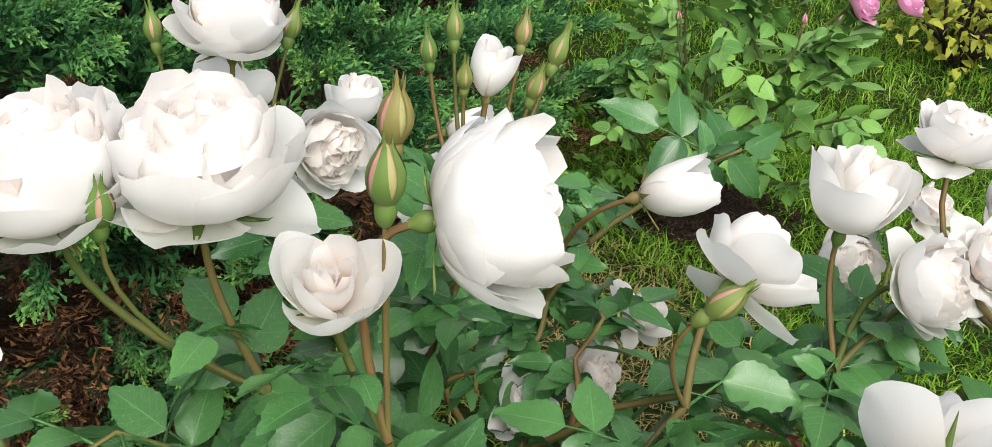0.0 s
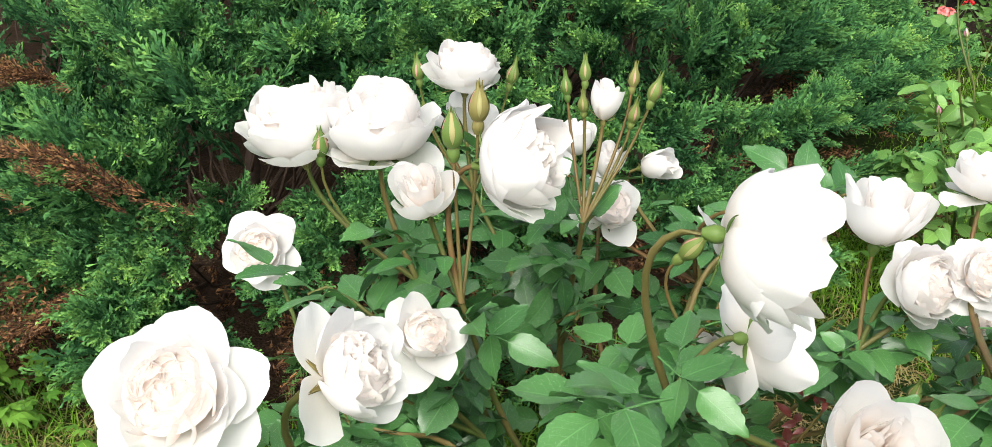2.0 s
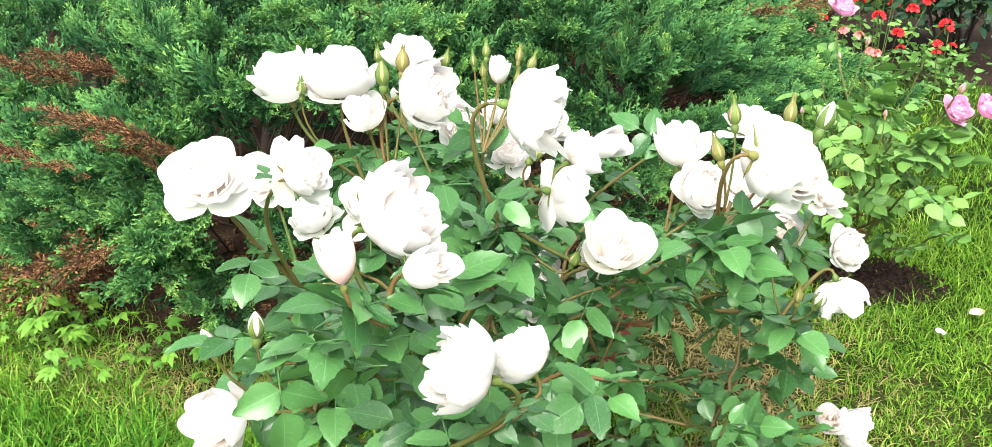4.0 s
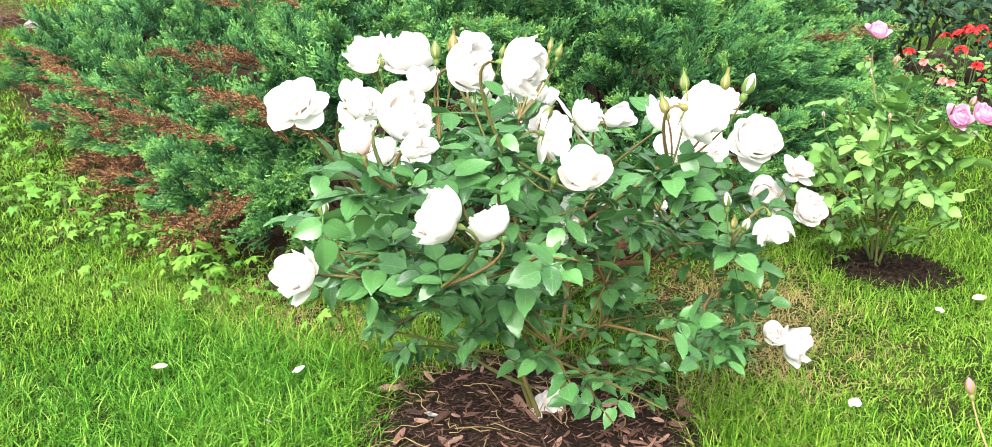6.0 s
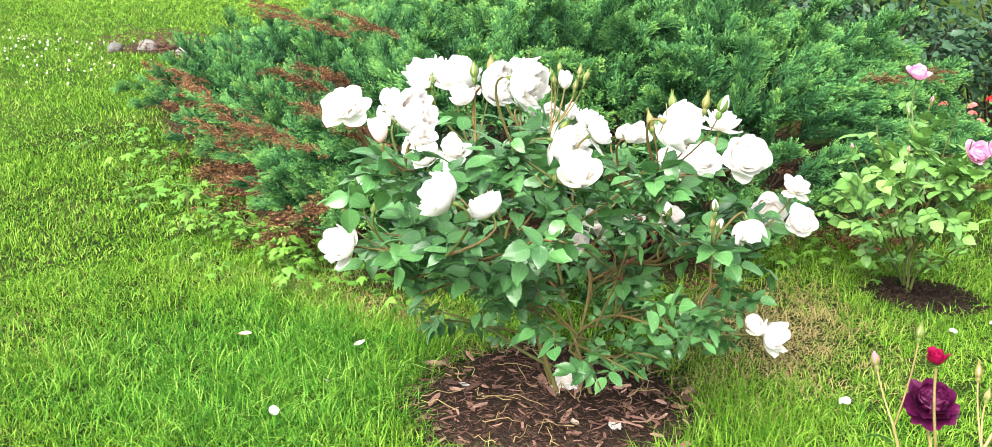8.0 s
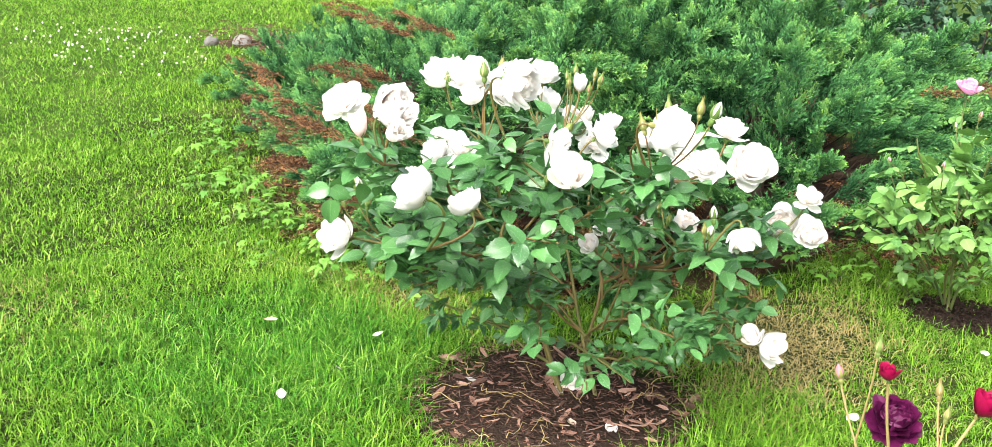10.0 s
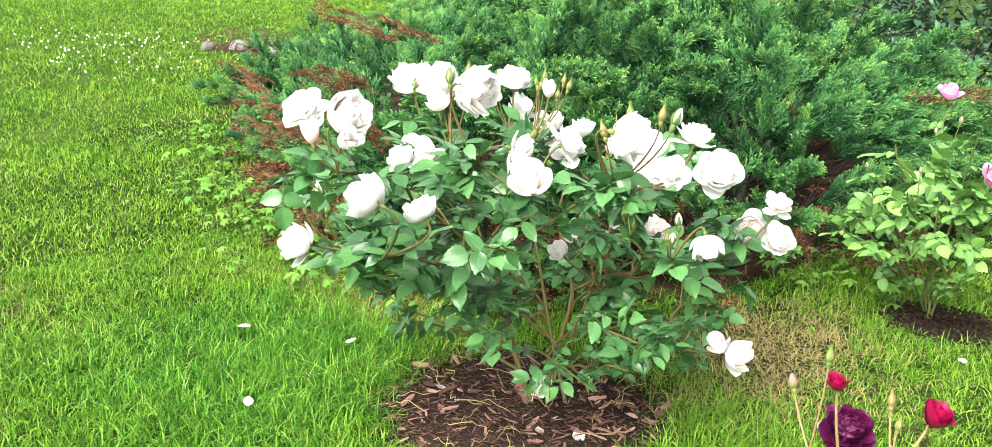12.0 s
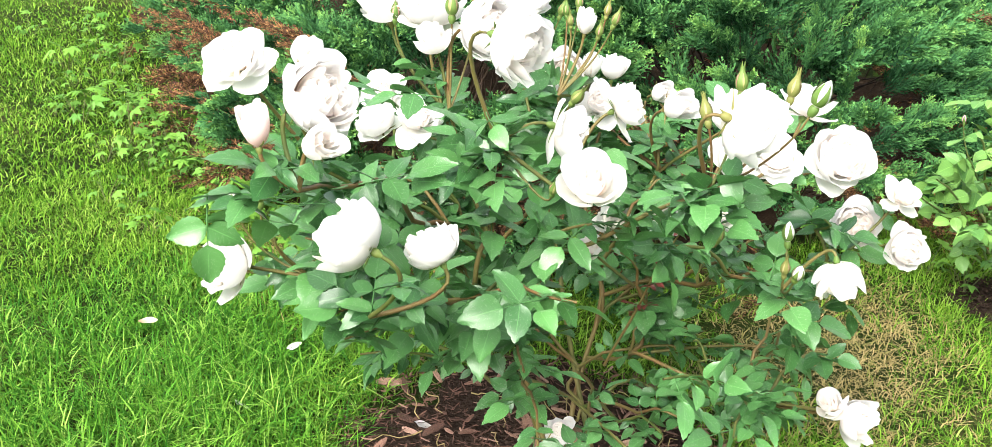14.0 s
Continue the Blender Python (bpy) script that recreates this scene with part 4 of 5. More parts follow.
def sepals(spread_deg, seed, length=0.75):
    """Five narrow sepals and the swollen hip under a flower."""
    g = np.random.default_rng(seed)
    t = np.linspace(0, 1, 8)
    hip = tube(np.stack([0 * t, 0 * t, -0.36 + 0.42 * t], 1), 0.05 + 0.085 * np.sin(np.pi * np.clip(t, 0.05, 0.95)) + 0.03 * t, 8)
    out = [hip]
    for k in range(5):
        p = petal(length * g.uniform(0.85, 1.2), 0.15, spread_deg + g.normal(0, 10), spread_deg + g.normal(25, 14), 0.35, 0.08, g.integers(1 << 30), 0.03, 5, 8)
        v = p[0].reshape(5, 8, 3)
        v[:, :, 1] *= (1.15 - np.linspace(0, 1, 8) ** 1.4)[None, :]
        out.append(spun((v.reshape(-1, 3), p[1], p[2]), k * 2 * math.pi / 5 + g.normal(0, 0.1)))
    return joined(out)


class Flower:
    """The meshes of one sort of bloom, one unit in radius, shared by all blooms of that sort."""

    def __init__(self, seed, guards, rows, mat, core_mat, sepal_deg=-15, stamens=False, fill=None, ease=1.2, lip=26.0):
        g = np.random.default_rng(seed)
        self.radius = 0.0
        inner = heart(rows, seed)
        if fill:
            inner = joined([inner, packed(*fill, seed)])
        self.core = mesh_of("bloom", inner[0], inner[1], core_mat, inner[2])
        self.petals = []
        for n, L, W, a, b, wrap, foot, ruffle in guards:
            p0 = g.uniform(0, 6.3)
            for k in range(n):
                v, f, u = petal(L * g.uniform(0.9, 1.1), W * g.uniform(0.88, 1.15), a + g.normal(0, 7), b + g.normal(0, 12), wrap, foot, g.integers(1 << 30), ruffle, 13, 12, 0.03, ease, max(0.0, g.normal(lip, 0.6 * lip)))
                self.radius = max(self.radius, float(np.percentile(np.hypot(v[:, 0], v[:, 1]), 96)))
                v, f, u = spun((v, f, u), p0 + 2 * math.pi * k / n + g.normal(0, 0.24), g.normal(0, 0.08))
                self.petals.append(mesh_of("petal", v, f, mat, u))
        self.calyx = mesh_of("calyx", *sepals(sepal_deg, seed)[:2], SEPAL, sepals(sepal_deg, seed)[2])
        self.stamens = None
        if stamens:
            n = 46
            a, r = g.uniform(0, 6.3, n), 0.16 * np.sqrt(g.uniform(0.1, 1, n))
            out = [tube(np.array([(0.5 * q * math.cos(b), 0.5 * q * math.sin(b), 0.25), (q * math.cos(b), q * math.sin(b), 0.62), (1.05 * q * math.cos(b), 1.05 * q * math.sin(b), 0.7)]), (0.008, 0.008, 0.028), 4)
                   for b, q in zip(a, r)]
            v, f, u = joined(out)
            self.stamens = mesh_of("stamens", v, f, STAMEN, u)

    def place(self, parent, at, axis, size, spin, name="bloom", label=""):
        m = Matrix.Translation(Vector(at) - parent.matrix_basis.translation) @ turned(axis, spin) @ Matrix.Scale(size, 4)
        ob = part(name, self.core, parent, m, label)
        for p in self.petals:
            part("petal", p, ob)
        part("calyx", self.calyx, ob)
        if self.stamens:
            part("stamens", self.stamens, ob, None, "golden stamens")
        return ob


# guards: count, length, width, th0, th1, wrap, foot, ruffle; rows: count, length, width, th0, th1, wrap, foot
CUP_ROWS = [(7, 1.36, 0.50, 22, 104, 0.72, 0.08), (8, 1.30, 0.42, 36, 110, 0.6, 0.10)]


def sorts(mat, core):
    full = [Flower(300 + i, [(4, 1.28, 0.86, -24, 56, 1.05, 0.06, 0.08), (5, 1.5, 0.86, -16, 88, 1.0, 0.06, 0.08), (6, 1.60, 0.80, -8, 106, 0.95, 0.06, 0.07), (6, 1.62, 0.70, 2, 116, 0.85, 0.07, 0.06)], [(8, 1.58, 0.56, 14, 118, 0.72, 0.08), (8, 1.5, 0.46, 30, 116, 0.6, 0.10)], mat, core, -15, False, (36, 0.74, 1.18), 0.95, 20.0) for i in range(3)]
    ball = [Flower(310 + i, [(3, 1.75, 0.80, -16, 84, 1.0, 0.06, 0.09), (5, 1.86, 0.80, -8, 104, 0.95, 0.06, 0.08), (6, 1.84, 0.70, 6, 112, 0.85, 0.07, 0.08)],
                   [(7, 1.78, 0.56, 16, 116, 0.72, 0.08)], mat, core, -15, False, (36, 0.66, 1.28), 0.95, 26.0) for i in range(3)]
    opened = [Flower(320 + i, [(5, 1.5, 0.82, -8, 22, 1.6, 0.06, 0.07), (5, 1.38, 0.78, 0, 54, 1.2, 0.06, 0.07), (6, 1.32, 0.58, 6, 98, 0.8, 0.07, 0.05)],
                     [(7, 1.22, 0.46, 24, 106, 0.6, 0.08)], mat, core, -20, i == 0, (44, 0.7, 0.94)) for i in range(2)]
    half = [Flower(340 + i, [(3, 1.95, 1.0, 18, 100, 0.78, 0.05, 0.05), (4, 1.92, 0.8, 36, 104, 0.6, 0.05, 0.05)],
                   [(5, 1.8, 0.55, 56, 101, 0.42, 0.05), (5, 1.74, 0.4, 68, 101, 0.28, 0.05), (4, 1.68, 0.28, 78, 100, 0.18, 0.04)], mat, core, 10) for i in range(2)]
    tulip = [Flower(350 + i, [(3, 1.95, 0.80, 36, 108, 0.55, 0.10, 0.03), (4, 1.95, 0.64, 48, 108, 0.45, 0.08, 0.03)],
                    [(4, 1.85, 0.44, 68, 100, 0.3, 0.06), (4, 1.78, 0.3, 78, 99, 0.2, 0.04)], mat, core, 15, False, None, 0.85, 22.0) for i in range(2)]
    loose = [Flower(360 + i, [(3, 1.6, 0.74, -24, 35, 1.3, 0.06, 0.1), (4, 1.6, 0.70, 8, 88, 0.9, 0.06, 0.09), (4, 1.55, 0.66, 24, 100, 0.75, 0.07, 0.07)],
                    [(7, 1.42, 0.48, 36, 108, 0.58, 0.08)], mat, core, -10, False, (36, 0.68, 1.14)) for i in range(2)]
    plump = [Flower(370 + i, [(4, 1.30, 0.84, -16, 74, 1.0, 0.05, 0.09), (5, 1.74, 0.90, -12, 98, 1.0, 0.05, 0.09), (5, 1.90, 0.86, -4, 108, 0.95, 0.05, 0.08), (6, 1.92, 0.78, 6, 114, 0.88, 0.06, 0.08)],
                    [(7, 1.9, 0.58, 14, 114, 0.75, 0.07), (7, 1.84, 0.46, 24, 114, 0.62, 0.08)], mat, core, -15, False, (34, 0.58, 1.36), 0.95, 20.0) for i in range(2)]
    return {"plump": plump, "full": full, "ball": ball, "open": opened, "half": half, "tulip": tulip, "loose": loose}


WHITE_SORTS = sorts(WHITE, BLUSH)
ROSY = petal_material("rosy_petal", (0.90, 0.78, 0.76), (0.86, 0.62, 0.58), 0.55, 0.45)
WHITE_SORTS["rosy"] = [Flower(356, [(3, 1.95, 0.80, 36, 108, 0.55, 0.10, 0.03), (4, 1.95, 0.64, 48, 108, 0.45, 0.08, 0.03)], [(4, 1.85, 0.44, 68, 100, 0.3, 0.06)], ROSY, ROSY, 15, False, None, 0.85, 16.0)]


class Bud:
    """A pointed bud: folded petals, long sepals clasping it, and the hip."""

    def __init__(self, seed, tip_mat, clasp=80, show=0.25):
        g = np.random.default_rng(seed)
        t = np.linspace(0, 1, 10)
        r = 0.36 * np.sin(np.pi * (0.12 + 0.86 * t) ** 0.9) ** 0.85
        r[-1] = 0.03
        v, f, u = tube(np.stack([0.03 * t, 0.02 * t, 1.25 * t], 1), r, 10)
        fold = 1 + 0.05 * np.sin(3 * np.arctan2(v[:, 1], v[:, 0]) + 5 * v[:, 2])
        v[:, :2] *= fold[:, None]
        self.core = mesh_of("bud", v, f, tip_mat, u)
        out = [tube(np.stack([0 * t, 0 * t, -0.5 + 0.56 * t], 1), 0.09 + 0.14 * np.sin(np.pi * np.clip(0.1 + 0.75 * t, 0, 1)), 9)]
        for k in range(5):
            n = 9
            s = np.linspace(0, 1, n)
            along = 0.05 + (1.8 - show) * s
            rad = np.interp(along, 1.25 * t, r) + 0.03 + 0.05 * s * g.uniform(0, 1) + np.where(along > 1.2, 0.05, 0)
            wide = 0.21 * (1 - s ** 1.3) + 0.012
            row = []
            for q in np.linspace(-1, 1, 5):
                a = k * 2 * math.pi / 5 + q * wide / np.maximum(rad, 0.12)
                row.append(np.stack([rad * np.cos(a), rad * np.sin(a), along], 1))
            out.append((np.array(row).reshape(-1, 3), grid_faces(5, n), np.stack(np.meshgrid(np.linspace(0, 1, 5), s, indexing="ij"), -1).reshape(-1, 2)))
        v, f, u = joined(out)
        self.calyx = mesh_of("calyx", v, f, SEPAL, u)

    def place(self, parent, at, axis, size, spin):
        m = Matrix.Translation(Vector(at) - parent.matrix_basis.translation) @ turned(axis, spin) @ Matrix.Scale(size, 4)
        ob = part("bud", self.core, parent, m)
        part("calyx", self.calyx, ob)
        return ob


BLUSH_BUD = petal_material("bud_petal", (0.50, 0.27, 0.22), (0.34, 0.33, 0.13), 0.5, 0.1)
BUDS = [Bud(400 + i, BLUSH_BUD, 80, s) for i, s in enumerate((0.3, 0.1, 0.45))]
WHITE_BUD = Bud(410, WHITE, 60, 0.75)


def leaflet(seed, L=1.0, W=0.34, fold=0.22, curl=0.18, teeth=6, wide=2):
    """One toothed oval leaflet along +y with a short drawn-out tip, folded a little on its midrib; wide: columns on each side of it."""
    g = np.random.default_rng(seed)
    n = 2 * teeth + 1
    t = np.linspace(0, 1, n)
    half = W * (np.sin(np.pi * np.clip(t, 0, 1) ** 0.80) ** 0.72) * (1 - 0.16 * t)
    half[-3:-1] *= 0.80
    tooth = np.zeros(n)
    tooth[1:-1:2] = 1.0
    half[0] = half[-1] = 0.004
    rows, wave = [], g.uniform(0, 6.3)
    cols = np.linspace(-1, 1, 2 * wide + 1)
    for q in cols:
        x = q * half * (1 + 0.07 * tooth * (abs(q) == 1))
        zz = fold * np.abs(x) * (1.25 - 0.5 * abs(q)) + 0.035 * np.sin(6 * t + wave + 2 * q) * q * q - curl * t * t
        y = t * L - 0.03 * L * abs(q) * np.sin(np.pi * t) + 0.02 * L * tooth * (abs(q) == 1)
        rows.append(np.stack([x, y, zz], 1))
    uv = np.stack(np.meshgrid(0.5 + 0.5 * cols, t, indexing="ij"), -1).reshape(-1, 2)
    return np.array(rows).reshape(-1, 3), grid_faces(len(cols), n), uv


def compound_leaf(seed, count=5, mat=None, width=0.34, stem_mat=None):
    """A rose leaf along +y, of three, five or seven leaflets on one thin stalk."""
    g = np.random.default_rng(seed)
    out = []
    pairs = (count - 1) // 2
    end = 1.0
    stalk = np.stack([0.03 * np.sin(np.linspace(0, 2, 8)), np.linspace(0, end, 8), -0.10 * np.linspace(0, 1, 8) ** 2], 1)
    sv = tube(stalk, np.linspace(0.022, 0.012, 8), 5)
    out.append((sv[0], sv[1], np.full((len(sv[0]), 2), (0.42, 0.26))))
    spots = [(end, 0.0, 1.0)]
    for k in range(pairs):
        at = end - 0.36 - 0.46 * k
        for s in (-1, 1):
            spots.append((at, s * g.uniform(58, 80), (0.86, 0.66, 0.5)[k] * g.uniform(0.9, 1.1)))
    for at, ang, size in spots:
        v, f, u = leaflet(g.integers(1 << 30), g.uniform(0.9, 1.1), width * g.uniform(0.92, 1.12), g.uniform(0.08, 0.4), g.uniform(0.02, 0.32), 7)
        c, s = math.cos(radians(-ang)), math.sin(radians(-ang))
        tilt, roll = radians(g.normal(-6, 12)), radians(g.normal(0, 14))
        ry = np.array([[math.cos(roll), 0, math.sin(roll)], [0, 1, 0], [-math.sin(roll), 0, math.cos(roll)]])
        rx = np.array([[1, 0, 0], [0, math.cos(tilt), -math.sin(tilt)], [0, math.sin(tilt), math.cos(tilt)]])
        rz = np.array([[c, -s, 0], [s, c, 0], [0, 0, 1]])
        v = (v * size * 0.95) @ (rz @ rx @ ry).T + np.array([0.03, max(at, 0.08), -0.10 * at * at])
        out.append((v, f, u))
    v, f, u = joined(out)
    return mesh_of("leaf", v, f, mat or LEAF, u)


LEAVES = [compound_leaf(500 + i, (5, 5, 3, 5, 7, 3, 5, 5)[i], LEAF, (0.31, 0.29, 0.33, 0.30, 0.27, 0.32, 0.28, 0.33)[i]) for i in range(8)]
PALE_LEAVES = [compound_leaf(520 + i, (5, 5, 7)[i], PALE_LEAF, 0.36) for i in range(3)]


def leaf_pose(at, out, droop, roll, size):
    """A leaf that grows from at along out, its face up but for droop and roll."""
    y = Vector(out).normalized()
    x = y.cross(Vector((0, 0, 1))).normalized()
    m = Matrix((x, y, x.cross(y))).transposed().to_4x4()
    return Matrix.Translation(at) @ m @ Matrix.Rotation(radians(roll), 4, "Y") @ Matrix.Rotation(radians(droop), 4, "X") @ Matrix.Scale(size, 4)


class Bush:
    """A rose bush that grows cane by cane from its foot."""

    def __init__(self, foot, label, leaves, stem_mat, seed, leaf_size=(0.045, 0.062), cane_r=0.0065):
        self.ob = thing("rose_bush", foot, label, "rose bush")
        self.foot, self.leaves, self.stem_mat = np.array(foot, float), leaves, stem_mat
        self.g, self.leaf_size, self.cane_r, self.n = np.random.default_rng(seed), leaf_size, cane_r, seed
        self.back, self.mains = Matrix.Translation(-Vector(foot)), []

    def stem(self, pts, r0, r1, name="cane"):
        self.n += 1
        v, f, u = tube(pts, np.linspace(r0, r1, len(pts)), 8 if name == "cane" else 6)
        return part(name, mesh_of(name, v, f, self.stem_mat, u), self.ob, self.back)

    def leaf(self, at, out, droop=None, roll=None, size=None, pick=None):
        g = self.g
        m = leaf_pose(at, out, g.normal(-4, 18) if droop is None else droop, g.normal(0, 28) if roll is None else roll, g.uniform(*self.leaf_size) if size is None else size)
        k = g.integers(0, len(self.leaves)) if pick is None else pick
        return part("leaf", self.leaves[k], self.ob, self.back @ m)

    def cane(self, fork, bow=0.06, leaves=8, foot_off=None):
        """A main cane from the foot to a fork, leafy on its upper two thirds."""
        g = self.g
        off = np.array(foot_off if foot_off is not None else (g.normal(0, 0.03), g.normal(0, 0.03)))
        a, r = self.foot + np.array([off[0], off[1], -0.02]), self.cane_r
        if len(self.mains) >= 4:
            # later canes fork off the nearest strong one
            old = np.concatenate(self.mains)
            old = old[(old[:, 2] > 0.12) & (old[:, 2] < max(0.2, 0.66 * fork[2]))]
            a, r, bow = old[np.argmin(np.linalg.norm(old - np.array(fork), axis=1))], 0.75 * r, 0.6 * bow
        pts = bend(a, fork, bow, 12, 0.012, self.n)
        self.mains.append(pts)
        self.stem(pts, r, self.cane_r * 0.5)
        self.dress(pts, leaves, 0.54)
        return pts

    def dress(self, pts, count, start=0.15, size=None):
        g = self.g
        for k in range(count):
            t = start + (1 - start) * (k + g.uniform(0, 0.8)) / count
            i = min(int(t * (len(pts) - 1)), len(pts) - 2)
            at = pts[i] + (pts[i + 1] - pts[i]) * (t * (len(pts) - 1) - i)
            out = at[:2] - self.foot[:2]
            a = math.atan2(out[1], out[0]) + g.normal(0, 1.1)
            self.leaf(at, (math.cos(a), math.sin(a), g.uniform(-0.15, 0.6)), None, None, g.uniform(*(size or self.leaf_size)) * (1.0 if at[2] > 0.52 else 0.5 + 0.5 * max(0.0, at[2]) / 0.52))

    def flower(self, fork, sort, at, axis, size, table, leaves=1, label="", pick=None):
        """A bloom of that size across, on its own stem from the fork."""
        g = self.g
        at, ax = np.array(at, float), np.array(axis, float) / np.linalg.norm(axis)
        kinds = table[sort]
        k = kinds[g.integers(0, len(kinds)) if pick is None else pick % len(kinds)]
        s = size * 0.5 / k.radius
        base = at - ax * s * {"half": 0.85, "tulip": 0.95, "rosy": 0.95, "ball": 0.75, "plump": 0.85}.get(sort, 0.55)
        k.place(self.ob, base, ax, s, g.uniform(0, 360), "bloom", label)
        end = base - ax * s * 0.3
        f = np.array(fork, float)
        c = end - ax * 0.35 * np.linalg.norm(end - f)
        t = np.linspace(0, 1, 9)[:, None]
        pts = (1 - t) ** 2 * f + 2 * t * (1 - t) * c + t ** 2 * end
        self.stem(pts, self.cane_r * 0.58, self.cane_r * 0.42, "stem")
        self.dress(pts[:7], leaves, 0.1, (0.034, 0.052))

    def bud(self, fork, at, axis, size, kind):
        at, ax = np.array(at, float), np.array(axis, float) / np.linalg.norm(axis)
        kind.place(self.ob, at, ax, size, self.g.uniform(0, 360))
        end = at - ax * size * 0.45
        f = np.array(fork, float)
        c = end - ax * 0.4 * np.linalg.norm(end - f)
        t = np.linspace(0, 1, 8)[:, None]
        self.stem((1 - t) ** 2 * f + 2 * t * (1 - t) * c + t ** 2 * end, self.cane_r * 0.36, self.cane_r * 0.28, "stem")


white = Bush((0.10, 0.74, 0.0), "white English rose bush with full cupped blooms and dark green leaves", LEAVES, CANE, 900, (0.050, 0.067), 0.0055)


def spray(fork, blooms, buds=(), bow=0.06, leaves=8):
    """One cane with the blooms and buds that it carries."""
    white.cane(fork, bow, leaves)
    for k in range(3 if fork[2] > 0.2 else 0):
        a = white.g.uniform(0, 2 * math.pi)
        white.leaf(np.array(fork) - [0, 0, 0.02 * k], (math.cos(a), math.sin(a), 0.25), None, None, white.g.uniform(0.046, 0.066))
    for i, (sort, at, axis, size) in enumerate(blooms):
        white.flower(fork, sort, at, axis, size, WHITE_SORTS, 1, "", i)
    for kind, at, axis, size in buds:
        white.bud(fork, at, axis, size, kind)


# canes towards the junipers
spray((-0.15, 0.62, 0.64), [("full", (-0.267, 0.599, 0.797), (-0.15, -0.05, 1), 0.128), ("full", (-0.182, 0.613, 0.803), (0.05, -0.05, 1), 0.128)],
      [(BUDS[0], (-0.229, 0.580, 0.778), (0.1, -0.1, 1), 0.022)], 0.04, 7)
spray((-0.07, 0.56, 0.66), [("half", (-0.10, 0.545, 0.772), (0.05, -0.45, 0.8), 0.068), ("plump", (-0.013, 0.579, 0.806), (0.92, 0.05, 0.22), 0.122)],
      [(BUDS[0], (-0.077, 0.617, 0.822), (0.05, 0, 1), 0.026), (BUDS[2], (-0.075, 0.560, 0.815), (0, -0.05, 1), 0.027)], 0.05, 8)
spray((-0.22, 0.90, 0.62), [("full", (-0.235, 0.915, 0.775), (0.05, 0.05, 1), 0.102), ("loose", (-0.257, 0.965, 0.691), (0.2, 0.7, 0.4), 0.110)],
      [(BUDS[1], (-0.296, 0.907, 0.757), (-0.1, 0, 1), 0.02), (BUDS[1], (-0.201, 0.972, 0.745), (0.25, 0.1, 1), 0.021), (BUDS[1], (-0.27, 0.88, 0.715), (-0.2, -0.2, 1), 0.016)], 0.04, 7)
spray((-0.08, 0.98, 0.56), [("half", (-0.16, 1.10, 0.635), (-0.05, 0.1, 1), 0.072), ("ball", (-0.165, 0.965, 0.645), (0.45, -0.75, 0.0), 0.098)], (), 0.05, 6)
spray((-0.03, 0.78, 0.66), [("tulip", (-0.026, 0.833, 0.785), (0.1, 0, 1), 0.04), ("tulip", (-0.03, 0.865, 0.70), (0.1, -0.1, 1), 0.038)],
      [(BUDS[1], (-0.072, 0.835, 0.785), (-0.12, 0, 1), 0.017), (BUDS[1], (-0.055, 0.845, 0.80), (-0.05, 0.1, 1), 0.018), (BUDS[1], (0.02, 0.85, 0.785), (0.3, 0.1, 1), 0.02),
       (BUDS[1], (-0.005, 0.86, 0.795), (0.1, 0.1, 1), 0.017), (BUDS[1], (-0.045, 0.815, 0.775), (0, -0.2, 1), 0.016), (BUDS[1], (0.005, 0.83, 0.765), (0.25, -0.1, 1), 0.018)], 0.05, 7)
spray((0.05, 1.0, 0.50), [("tulip", (-0.04, 1.11, 0.61), (0.55, -0.2, 0.25), 0.052), ("loose", (-0.05, 0.93, 0.615), (0.3, -0.5, 0.7), 0.106), ("tulip", (0.14, 0.90, 0.665), (0.7, -0.15, 0.35), 0.062)], (), 0.05, 8)
spray((-0.28, 0.62, 0.44), [("open", (-0.425, 0.719, 0.580), (0.3, -0.75, 0.5), 0.103)], (), 0.08, 8)
# canes towards the open lawn
spray((-0.05, 0.30, 0.62), [("open", (-0.047, 0.146, 0.811), (0.28, -0.60, 0.72), 0.107), ("loose", (0.028, 0.216, 0.803), (0.85, 0.05, 0.5), 0.100)],
      (), 0.06, 8)
spray((-0.06, 0.58, 0.50), [("loose", (-0.074, 0.492, 0.660), (0.55, -0.35, 0.6), 0.092), ("full", (-0.143, 0.470, 0.640), (-0.1, -0.5, 0.85), 0.078)], (), 0.05, 6)
spray((0.245, 0.03, 0.745), [("plump", (0.249, 0.056, 0.847), (0.8, 0.25, 0.45), 0.098), ("tulip", (0.294, 0.021, 0.812), (0.75, -0.2, 0.35), 0.046), ("rosy", (0.225, -0.010, 0.822), (-0.1, -0.1, 1), 0.036)], (), 0.10, 9)
spray((0.26, 0.12, 0.57), [("plump", (0.309, 0.044, 0.709), (-0.8, -0.45, 0.35), 0.092), ("plump", (0.317, 0.160, 0.671), (-0.45, -0.25, 0.75), 0.076)], (), 0.06, 8)
spray((0.02, 0.22, 0.50), [("ball", (-0.036, 0.115, 0.530), (-0.15, -0.9, 0.3), 0.103)],
      [(WHITE_BUD, (0.005, 0.144, 0.630), (0.1, -0.1, 1), 0.026), (WHITE_BUD, (-0.076, 0.163, 0.585), (-0.3, -0.1, 0.9), 0.024), (BUDS[1], (0.03, 0.15, 0.60), (0.3, -0.1, 0.9), 0.02)], 0.07, 8)
